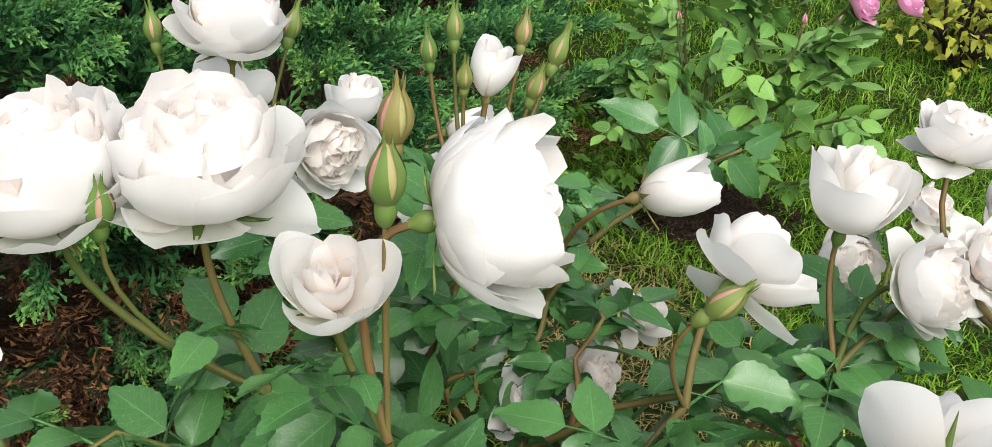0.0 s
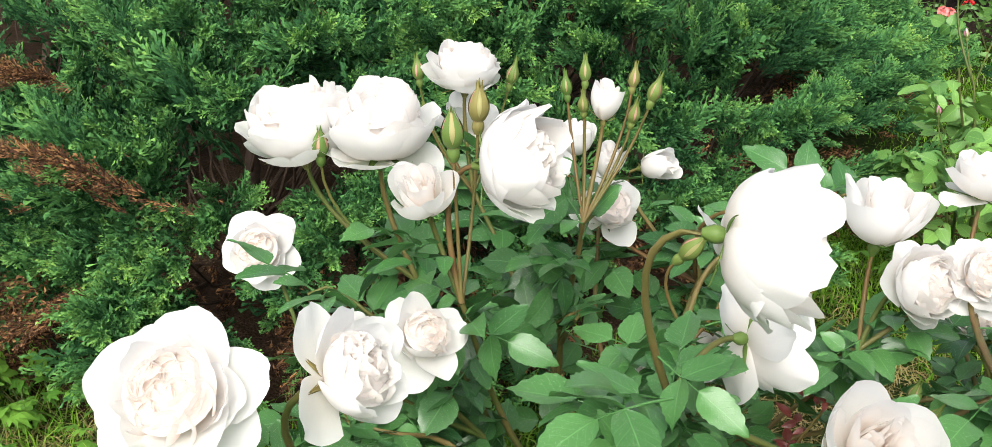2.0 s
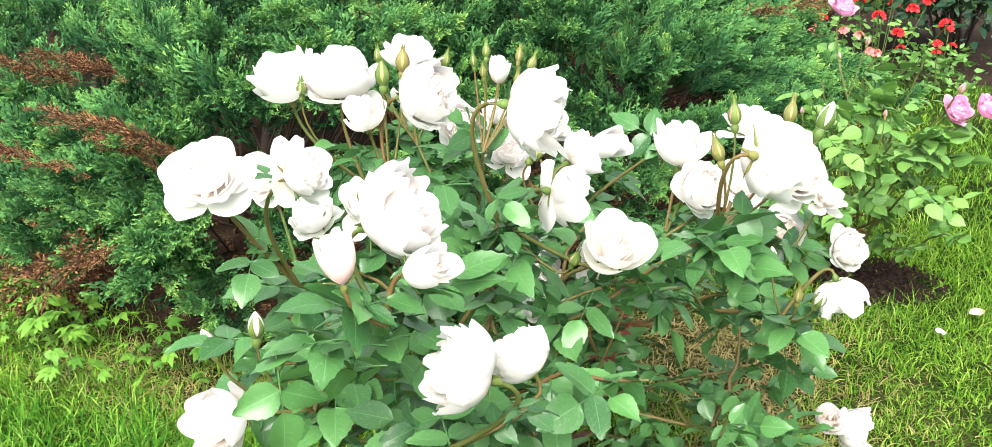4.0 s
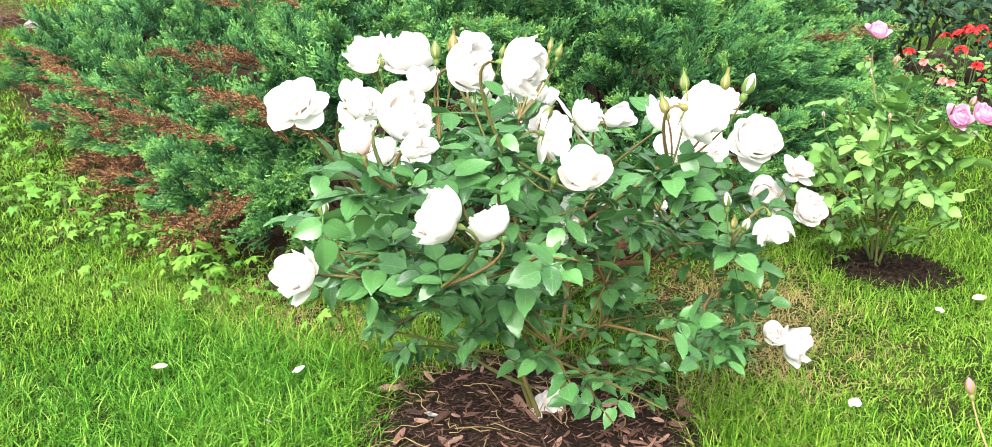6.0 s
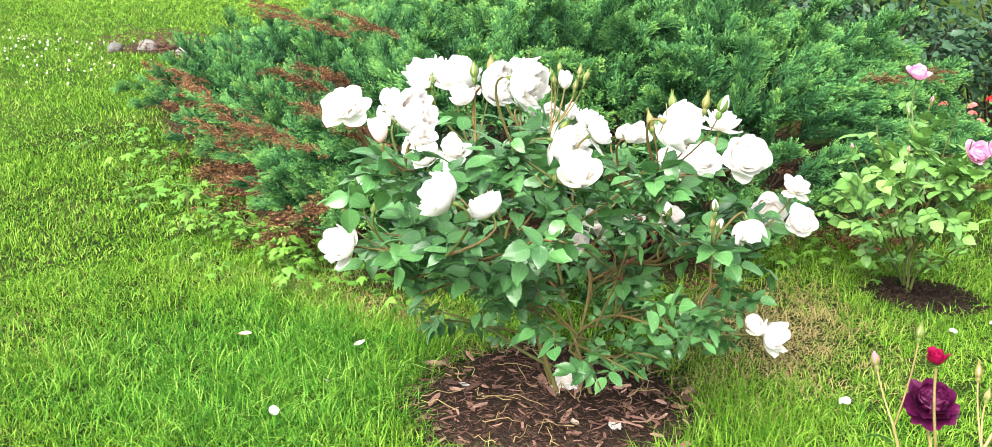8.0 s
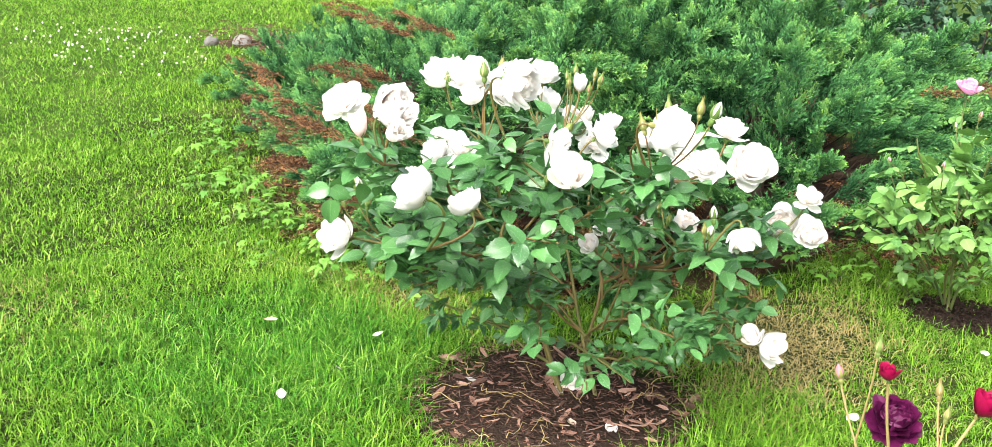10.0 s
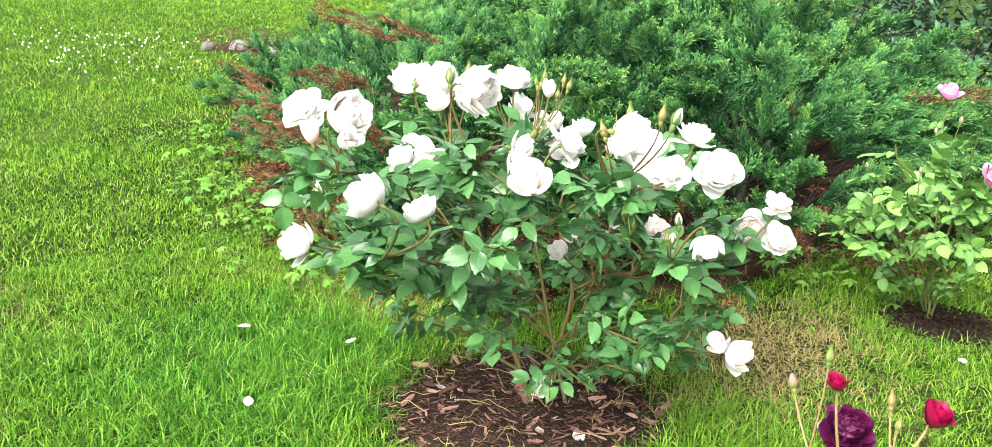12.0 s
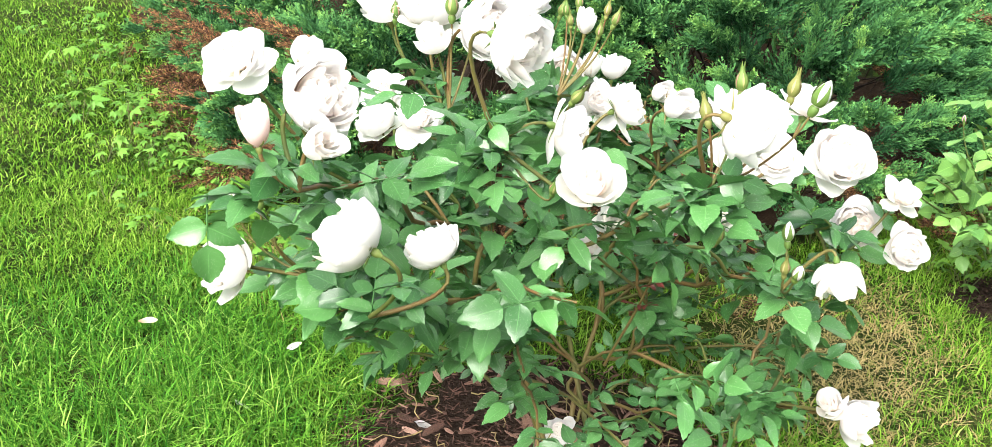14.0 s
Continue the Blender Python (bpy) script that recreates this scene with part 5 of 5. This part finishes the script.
# canes in the middle
spray((0.17, 0.42, 0.70), [("plump", (0.246, 0.369, 0.862), (0.85, 0.25, -0.1), 0.106), ("loose", (0.221, 0.505, 0.716), (0.55, 0.6, -0.25), 0.112), ("half", (0.312, 0.450, 0.680), (0.35, -0.5, 0.75), 0.096)],
      [(BUDS[1], (0.265, 0.43, 0.655), (0.4, -0.3, 0.8), 0.018)], 0.07, 9)
spray((0.12, 0.66, 0.62), [("loose", (0.160, 0.719, 0.701), (0.6, 0.5, 0.45), 0.115)], [(BUDS[0], (0.118, 0.639, 0.710), (0.6, -0.1, 0.7), 0.024)], 0.05, 8)
# canes towards the pink rose
spray((0.27, 0.80, 0.56), [("half", (0.271, 0.860, 0.691), (0.1, 0.05, 1), 0.101), ("full", (0.324, 0.797, 0.647), (0.6, -0.5, 0.4), 0.090), ("open", (0.378, 0.816, 0.660), (0.45, -0.6, 0.6), 0.090)],
      [(BUDS[1], (0.33, 0.72, 0.56), (0.2, -0.2, 1), 0.018), (BUDS[1], (0.35, 0.73, 0.535), (0.3, -0.2, 0.8), 0.017)], 0.05, 9)
spray((0.40, 0.60, 0.66), [("plump", (0.474, 0.559, 0.780), (0.35, 0.55, -0.2), 0.108), ("loose", (0.364, 0.910, 0.724), (0.1, 0.2, 1), 0.115), ("full", (0.439, 0.902, 0.656), (0.6, -0.4, 0.5), 0.108)],
      [(BUDS[1], (0.402, 0.640, 0.795), (-0.1, 0, 1), 0.023), (BUDS[1], (0.406, 0.560, 0.770), (-0.3, -0.1, 1), 0.022), (WHITE_BUD, (0.509, 0.645, 0.80), (0.3, 0.2, 1), 0.03),
       (BUDS[1], (0.466, 0.659, 0.80), (0.1, 0.1, 1), 0.023)], 0.06, 8)
spray((0.40, 1.0, 0.42), [("loose", (0.457, 1.125, 0.549), (0.4, -0.2, 0.8), 0.088), ("full", (0.384, 1.13, 0.470), (0.4, -0.7, 0.2), 0.096), ("full", (0.509, 1.053, 0.489), (0.7, -0.5, 0.2), 0.081)], (), 0.05, 6)
spray((0.47, 0.72, 0.50), [("ball", (0.546, 0.735, 0.539), (0.3, -0.1, -0.75), 0.094)],
      [(WHITE_BUD, (0.442, 0.769, 0.555), (-0.1, 0, 1), 0.024), (WHITE_BUD, (0.528, 0.639, 0.565), (0.3, -0.3, 0.7), 0.022), (BUDS[1], (0.50, 0.66, 0.555), (0.1, -0.2, 1), 0.018)], 0.05, 7)
spray((0.40, 0.82, 0.24), [("ball", (0.578, 0.829, 0.287), (0.75, -0.1, 0.2), 0.089), ("half", (0.545, 0.80, 0.31), (0.1, -0.5, 0.5), 0.060)], (), 0.06, 6)
# low blooms inside the bush
spray((0.10, 1.0, 0.34), [("loose", (0.155, 1.06, 0.43), (0.5, -0.3, 0.6), 0.088), ("loose", (0.03, 0.90, 0.42), (0.4, -0.5, 0.6), 0.088)], (), 0.04, 6)
spray((0.12, 0.90, 0.30), [("loose", (0.10, 0.96, 0.42), (0.5, -0.5, 0.4), 0.081), ("half", (0.06, 0.80, 0.40), (0.3, -0.6, 0.5), 0.060)], (), 0.04, 6)
spray((0.10, 0.76, 0.08), [("loose", (0.092, 0.72, 0.072), (0.3, -0.7, 0.3), 0.065)], (), 0.01, 0)


def fill_leaves():
    """Short leafy side shoots that fill the bush between its canes."""
    g = np.random.default_rng(66)
    for k in range(48):
        a, r = g.uniform(0, 2 * math.pi), 0.06 + (0.38 if k < 40 else 0.2) * math.sqrt(g.uniform(0, 1))
        tip = np.array([0.12 + r * math.cos(a), 0.70 + 1.1 * r * math.sin(a), g.uniform(0.22, 0.64)])
        old = np.concatenate(white.mains)
        old = old[(old[:, 2] > 0.12) & (old[:, 2] < max(0.16, tip[2] - 0.08))]
        root = old[np.argmin(np.linalg.norm(old - tip, axis=1))]
        pts = bend(root, tip, 0.04, 7, 0.008, 700 + k)
        white.stem(pts, 0.0035, 0.0018, "stem")
        white.dress(pts, 5, 0.25)


fill_leaves()
# low shoot that reaches out over the grass
_low = bend((0.06, 0.70, 0.10), (-0.25, 0.50, 0.27), 0.01, 9, 0.008, 5)
white.stem(_low, 0.0045, 0.002)
white.dress(_low, 7, 0.3, (0.042, 0.055))


for tip in ((-0.20, 0.40, 0.42), (-0.26, 0.56, 0.38), (-0.08, 0.26, 0.46), (0.46, 0.92, 0.32), (0.50, 0.62, 0.36), (0.30, 0.80, 0.16), (0.33, 0.68, 0.20), (0.24, 0.92, 0.14)):
    _old = np.concatenate(white.mains)
    _old = _old[(_old[:, 2] > 0.10) & (_old[:, 2] < max(0.13, tip[2] - 0.05))]
    _low = bend(_old[np.argmin(np.linalg.norm(_old - np.array(tip), axis=1))], tip, 0.03, 9, 0.008, int(100 * tip[2]))
    white.stem(_low, 0.004, 0.002)
    white.dress(_low, 5, 0.5, (0.05, 0.066))
# the leaf that hangs before the low bloom beside the lawn
white.leaf((0.173, -0.037, 0.735), (0.25, -0.15, -0.95), 0, 0, 0.056, 2)
white.leaf((0.235, 0.02, 0.735), (-0.62, -0.55, 0.10), 0, 6, 0.058, 5)
white.leaf((0.245, 0.03, 0.73), (0.35, 0.75, 0.0), 0, 0, 0.055, 2)
white.leaf((0.21, 0.27, 0.80), (-0.55, -0.75, 0.15), 0, 8, 0.052, 5)
# long leaves on bare stalks towards the pink rose
white.leaf((0.47, 0.76, 0.44), (0.12, 0.20, -0.95), 6, 0, 0.052, 2)
white.leaf((0.42, 1.03, 0.38), (0.35, 0.55, -0.55), -8, 0, 0.052, 5)
# a low spray of leaves that hangs over the grass
white.leaf((-0.02, 0.40, 0.31), (-0.25, -0.45, -0.70), 0, 10, 0.045, 0)
white.leaf((0.0, 0.16, 0.62), (-0.75, -0.35, 0.05), -4, 0, 0.06, 0)
# a young red shoot within the bush
_red = bend((0.13, 0.78, 0.20), (0.25, 0.78, 0.50), 0.02, 8, 0.004, 9)
white.stem(_red, 0.003, 0.0015, "stem")
RED_SHOOT = [compound_leaf(540 + i, 5, RED_LEAF, 0.26) for i in range(2)]
for k in range(7):
    _a = 0.9 * k
    part("leaf", RED_SHOOT[k % 2], white.ob, white.back @ leaf_pose(_red[3 + k % 5], (math.cos(_a), math.sin(_a), 0.7), -10, 0, 0.022), "young dark red leaf")


# ---- the pink rose ----
PINK_SORTS = {"full": [Flower(430, [(5, 1.5, 0.74, 4, 70, 1.0, 0.06, 0.07), (6, 1.42, 0.62, 16, 96, 0.85, 0.07, 0.06)], CUP_ROWS, PINK, PINK, -15, False, (28, 0.66, 1.0))]}
PINK_BUD = Bud(440, PINK, 70, 0.6)
pink = Bush((0.38, 2.12, 0.0), "pink rose bush with pale green leaves in bare soil", PALE_LEAVES, GREEN_STEM, 1200, (0.046, 0.068), 0.0048)
for fork, blooms, buds, n in [
        ((0.33, 2.20, 0.46), [("full", (0.283, 2.290, 0.679), (0.3, -0.3, 0.9), 0.085)], [((0.36, 2.22, 0.60), (0.2, 0, 1), 0.018), ((0.30, 2.20, 0.56), (-0.2, 0, 1), 0.016)], 9),
        ((0.52, 2.0, 0.38), [("full", (0.61, 1.93, 0.525), (0.5, -0.5, 0.5), 0.085), ("full", (0.675, 1.90, 0.545), (0.6, -0.3, 0.6), 0.08)], [((0.62, 2.08, 0.44), (0.5, -0.1, 0.8), 0.02), ((0.60, 2.12, 0.52), (0.4, 0, 1), 0.024)], 9),
        ((0.30, 1.86, 0.42), [], [((0.28, 1.84, 0.50), (-0.1, -0.1, 1), 0.014)], 9), ((0.46, 1.80, 0.44), [], [((0.47, 1.78, 0.53), (0, 0, 1), 0.014)], 10),
        ((0.55, 1.92, 0.46), [], [], 10), ((0.22, 2.02, 0.36), [], [], 8), ((0.62, 1.84, 0.34), [], [], 8), ((0.42, 1.98, 0.52), [], [], 8)]:
    pink.cane(fork, 0.05, n)
    for sort, at, axis, size in blooms:
        pink.flower(fork, sort, at, axis, size, PINK_SORTS, 1)
    for at, axis, size in buds:
        pink.bud(fork, at, axis, size, PINK_BUD)

for k, tip in enumerate([(0.30, 1.70, 0.40), (0.42, 1.68, 0.34), (0.56, 1.72, 0.40), (0.20, 1.86, 0.30), (0.34, 1.74, 0.52), (0.50, 1.66, 0.50), (0.62, 1.98, 0.42), (0.26, 2.16, 0.44), (0.46, 2.2, 0.46), (0.66, 1.76, 0.28), (0.34, 1.9, 0.22), (0.5, 1.95, 0.2), (0.40, 2.05, 0.60), (0.52, 2.0, 0.62), (0.30, 1.95, 0.56), (0.60, 1.9, 0.56)]):
    _p = bend((0.38 + 0.3 * (tip[0] - 0.38), 2.12 + 0.3 * (tip[1] - 2.12), 0.4 * tip[2]), tip, 0.03, 7, 0.008, 1300 + k)
    pink.stem(_p, 0.004, 0.002, "stem")
    pink.dress(_p, 4, 0.3)


# ---- the red and purple rose ----
RED_SORTS = {"half": [Flower(450, [(3, 1.7, 0.8, 26, 78, 0.85, 0.05, 0.06), (5, 1.65, 0.6, 42, 92, 0.62, 0.05, 0.06)], [(6, 1.5, 0.4, 58, 98, 0.4, 0.05), (5, 1.42, 0.3, 72, 98, 0.26, 0.05)], RED, RED, 0)]}
PURPLE_SORTS = {"full": [Flower(460, [(6, 1.30, 0.62, -38, 20, 1.2, 0.06, 0.13), (7, 1.45, 0.60, -24, 56, 1.0, 0.06, 0.12), (8, 1.45, 0.56, -8, 84, 0.85, 0.07, 0.12)],
                                [(9, 1.35, 0.42, 16, 96, 0.6, 0.08), (9, 1.25, 0.34, 34, 100, 0.45, 0.1)], PURPLE, PURPLE, -30, False, (30, 0.66, 1.02), 1.0, 30.0)]}
PALE_STEM = bark_material("pale_stem", [(0.3, (0.20, 0.17, 0.06)), (0.85, (0.40, 0.25, 0.14))], 30.0, 0.55)
SPENT = petal_material("spent_bud", (0.45, 0.16, 0.20), (0.30, 0.16, 0.10), 0.7, 0.1)
RED_BUD = Bud(470, SPENT, 70, 0.9)
red = Bush((1.12, 0.42, 0.0), "young rose with crimson and dark purple blooms", LEAVES[:3], PALE_STEM, 1500, (0.035, 0.045), 0.005)
red.cane((1.09, 0.40, 0.32), 0.03, 2, (0, 0))
red.flower((1.09, 0.40, 0.32), "half", (1.080, 0.353, 0.535), (0.0, -0.05, 1), 0.038, RED_SORTS, 0)
red.flower((1.09, 0.40, 0.32), "full", (1.045, 0.468, 0.410), (0.25, -0.35, 0.75), 0.100, PURPLE_SORTS, 0)
red.cane((1.14, 0.44, 0.36), 0.02, 2, (0.02, 0.01))
red.flower((1.14, 0.44, 0.36), "half", (1.183, 0.474, 0.483), (0.35, 0.1, 0.85), 0.062, RED_SORTS, 0)
red.bud((1.14, 0.44, 0.36), (1.11, 0.47, 0.47), (-0.1, 0.1, 1), 0.017, BUDS[1])
red.bud((1.14, 0.44, 0.36), (1.13, 0.46, 0.44), (0.1, 0.1, 1), 0.015, BUDS[1])
red.cane((1.0, 0.43, 0.36), 0.02, 2, (-0.03, 0.01))
red.bud((1.0, 0.43, 0.36), (0.955, 0.44, 0.455), (-0.3, 0, 1), 0.020, RED_BUD)
red.bud((1.0, 0.43, 0.36), (1.03, 0.41, 0.535), (0.05, 0, 1), 0.018, BUDS[1])


# ---- low weeds before the junipers ----
def weed_leaf_mesh(seed):
    """A leaf cut into three to five toothed fingers."""
    g = np.random.default_rng(seed)
    out = []
    for ang, size in ((0, 1.0), (-48, 0.85), (48, 0.85), (-95, 0.6), (95, 0.6)):
        v, f, u = leaflet(g.integers(1 << 30), 1.0, 0.24, 0.25, 0.25, 3, 1)
        c, s = math.cos(radians(ang + g.normal(0, 6))), math.sin(radians(ang + g.normal(0, 6)))
        out.append(((v * size) @ np.array([[c, -s, 0], [s, c, 0], [0, 0, 1]]).T, f, u))
    return mesh_of("leaf", *joined(out)[:2], WEED_LEAF, joined(out)[2])


WEED_LEAVES = [weed_leaf_mesh(600 + i) for i in range(4)]


def weed(seed):
    g = np.random.default_rng(seed)
    ob = thing("weed", (0, 0, 0), "low bright green weed with fingered leaves", "weed", "weeds before the junipers")
    for k in range(6):
        a, h, r = g.uniform(0, 6.3), g.uniform(0.03, 0.10), g.uniform(0.02, 0.07)
        tip = np.array([r * math.cos(a), r * math.sin(a), h])
        v, f, u = tube(bend((0, 0, -0.01), tip, 0.02, 6), np.linspace(0.0014, 0.0009, 6), 4)
        part("stalk", mesh_of("stalk", v, f, GREEN_STEM, u), ob)
        part("leaf", WEED_LEAVES[k % 4], ob, leaf_pose(tip, (math.cos(a), math.sin(a), 0.1), g.normal(-12, 12), g.normal(0, 15), g.uniform(0.028, 0.05)))
    return ob


_weeds = [weed(620 + i) for i in range(3)]


def scatter_weeds():
    g = np.random.default_rng(9)
    spots = []
    while len(spots) < 100:
        t = g.uniform(0, 1)
        if len(spots) < 80:
            x = -3.4 + 2.75 * t ** 0.8
            y = float(np.interp(x, [-4.2, -2.9, -2.35, -1.9, -1.42, -0.95, -0.5], [2.05, 1.52, 1.28, 1.16, 1.02, 0.98, 1.28])) - abs(g.normal(0.02, 0.14))
        else:
            x, y = g.uniform(-0.15, 0.30), g.uniform(1.95, 2.6)
        spots.append((x, y))
    for k, (x, y) in enumerate(spots):
        m = pose(x, y, 0, 0, 0, g.uniform(0, 360)) @ Matrix.Scale(g.uniform(0.55, 1.1), 4)
        if k < 3:
            _weeds[k].matrix_basis = m
        else:
            copy_thing(_weeds[k % 3], m)


scatter_weeds()


# ---- the far border ----
def dark_shrub(at, radius, height, seed, mat, label, leaf_scale=0.04, count=900, name="shrub"):
    """A far leafy shrub: woody stems and many single leaves in uneven clumps."""
    g = np.random.default_rng(seed)
    ob = thing(name, (*at, 0), label, "shrub")
    stems = []
    tips = []
    for k in range(16):
        a, r = g.uniform(0, 6.3), radius * math.sqrt(g.uniform(0.05, 1))
        tip = np.array([r * math.cos(a), r * math.sin(a), height * (1 - 0.45 * (r / radius) ** 2) * g.uniform(0.7, 1.05)])
        stems.append(tube(bend((0.1 * tip[0], 0.1 * tip[1], -0.02), tip, 0.1, 7, 0.02, k), np.linspace(0.009, 0.003, 7), 5))
        tips.append(tip)
    v, f, u = joined(stems)
    part("branchwork", mesh_of("branchwork", v, f, LIMB, u), ob, None, "", "stuff")
    tips = np.array(tips)
    pick = tips[g.integers(0, len(tips), count)]
    c = pick * g.uniform(0.45, 1.0, (count, 1)) ** 0.5 + g.normal(0, 0.09, (count, 3)) * [1, 1, 0.8]
    c[:, 2] = np.clip(c[:, 2], 0.03, None)
    v, f, u = leaflet(seed, 1.0, 0.3, 0.2, 0.2, 2, 1)
    v = v[:, [0, 2, 1]]
    d = np.c_[c[:, :2] + g.normal(0, 0.25, (count, 2)), g.normal(0.0, 0.25, count)]
    v, f, u = scattered(v, f, u, frames_to(d, g.normal(0, 0.5, count), leaf_scale * g.uniform(0.7, 1.4, count)), c)
    part("crown", mesh_of("crown", v, f, mat, u), ob, None, "", "stuff")
    return ob


for k, (at, rad, h) in enumerate([((-0.75, 4.35), 0.5, 0.95), ((-0.25, 4.95), 0.5, 0.85), ((-1.5, 4.9), 0.55, 1.05), ((0.45, 4.95), 0.4, 0.7)]):
    dark_shrub(at, rad, h, 640 + k, DARK_LEAF, "dark grey-green leafy shrub in the far border", 0.055, 1300)
dark_shrub((1.32, 3.1), 0.24, 0.32, 650, GOLD_LEAF, "low golden-leaved shrub in the far border", 0.035, 700)


def flower_clump(at, n, height, spread_m, mat, label, seed, size=0.035):
    """Many-flowered heads on short leafy stems."""
    g = np.random.default_rng(seed)
    ob = thing("flower_clump", (*at, 0), label, "flowers", "bedding flowers")
    heads, stems, leaves = [], [], []
    p = [spun(petal(1.0, 0.5, 20, 40, 0.9, 0.1, seed + i, 0.1, 5, 5), i * 2 * math.pi / 5) for i in range(5)]
    fv, ff, fu = joined(p)
    for k in range(n):
        x, y, z = g.normal(0, spread_m), g.normal(0, spread_m), height * g.uniform(0.75, 1.1)
        stems.append(tube(bend((0.4 * x, 0.4 * y, 0), (x, y, z), 0.03, 6), np.linspace(0.003, 0.002, 6), 4))
        m = 14
        d = g.normal(0, 1, (m, 3))
        d[:, 2] = np.abs(d[:, 2]) + 0.4
        v, f, u = scattered(fv, ff, fu, frames_to(d, g.uniform(0, 6, m), np.full(m, size * 0.32)), np.array([x, y, z]) + 0.5 * size * d / np.linalg.norm(d, axis=1)[:, None])
        part("flower_head", mesh_of("flower_head", v, f, mat, u), ob)
    v, f, u = joined(stems)
    part("branchwork", mesh_of("branchwork", v, f, GREEN_STEM, u), ob, None, "", "stuff")
    m = 220
    c = np.c_[g.normal(0, spread_m, (m, 2)), g.uniform(0.02, height * 0.85, m)]
    v, f, u = leaflet(seed, 1.0, 0.25, 0.2, 0.2, 2, 1)
    v, f, u = scattered(v[:, [0, 2, 1]], f, u, frames_to(np.c_[g.normal(0, 1, (m, 2)), g.uniform(-0.2, 0.6, m)], g.uniform(0, 6, m), g.uniform(0.03, 0.055, m)), c)
    part("foliage", mesh_of("foliage", v, f, PALE_LEAF, u), ob, None, "", "stuff")
    return ob


flower_clump((0.0, 3.85), 9, 0.30, 0.12, SALMON, "salmon-pink bedding flowers in the far border", 661)
flower_clump((0.14, 4.35), 12, 0.36, 0.13, SCARLET, "scarlet bedding flowers in the far border", 662, 0.045)
flower_clump((0.42, 4.25), 5, 0.25, 0.08, SCARLET, "scarlet bedding flowers in the far border", 663)


# ---- stones and fallen petals ----
def stone(at, size, seed):
    bm = bmesh.new()
    bmesh.ops.create_icosphere(bm, subdivisions=3, radius=0.5)
    for v in bm.verts:
        v.co *= 1 + 0.28 * noise.noise(v.co * 2.3 + Vector((seed, 0, 0))) + 0.08 * noise.noise(v.co * 7 + Vector((0, seed, 0)))
        v.co.z *= 0.8
    me = bpy.data.meshes.new("stone")
    bm.to_mesh(me)
    bm.free()
    me.shade_smooth()
    me.materials.append(ROCK)
    ob = tagged(new("stone", me), "pale grey rounded field stone on the soil", "stone", "edging stones")
    ob.matrix_basis = pose(*at, 0, 0, 40 * seed) @ Matrix.Scale(size, 4)
    return ob


for seed, (at, size) in enumerate([((-6.55, 3.36, 0.03), 0.12), ((-6.38, 3.55, 0.04), 0.15), ((-5.95, 3.6, 0.03), 0.11)]):
    stone(at, size, seed + 1)


def fallen_petals():
    g = np.random.default_rng(21)
    shapes = []
    for i in range(3):
        v, f, u = petal(1.0, 0.42, -10, 30, 0.8, 0.0, 680 + i, 0.1)
        shapes.append(mesh_of("fallen_petal", v - [0.5, 0, 0], f, (WHITE, WHITE, WITHERED)[i], u))
    places = [(-0.49, 0.56, 0.05), (-0.33, 0.15, 0.05), (-0.77, 0.39, 0.05), (-0.40, 0.37, 0.03), (0.07, 0.70, 0.04), (0.20, 0.61, 0.03),
              (0.62, 1.15, 0.03), (0.65, 1.8, 0.03), (0.72, 1.95, 0.03), (-0.12, 0.58, 0.035), (0.28, 0.66, 0.03)]
    for k, p in enumerate(places):
        ob = tagged(new("fallen_petal", shapes[k % 3]), "fallen white rose petal lying on the ground", "petal", "fallen petals")
        ob.matrix_basis = pose(*p, g.normal(0, 15), g.normal(0, 15), g.uniform(0, 360)) @ Matrix.Scale(g.uniform(0.032, 0.045), 4)


fallen_petals()
scatter_chips()
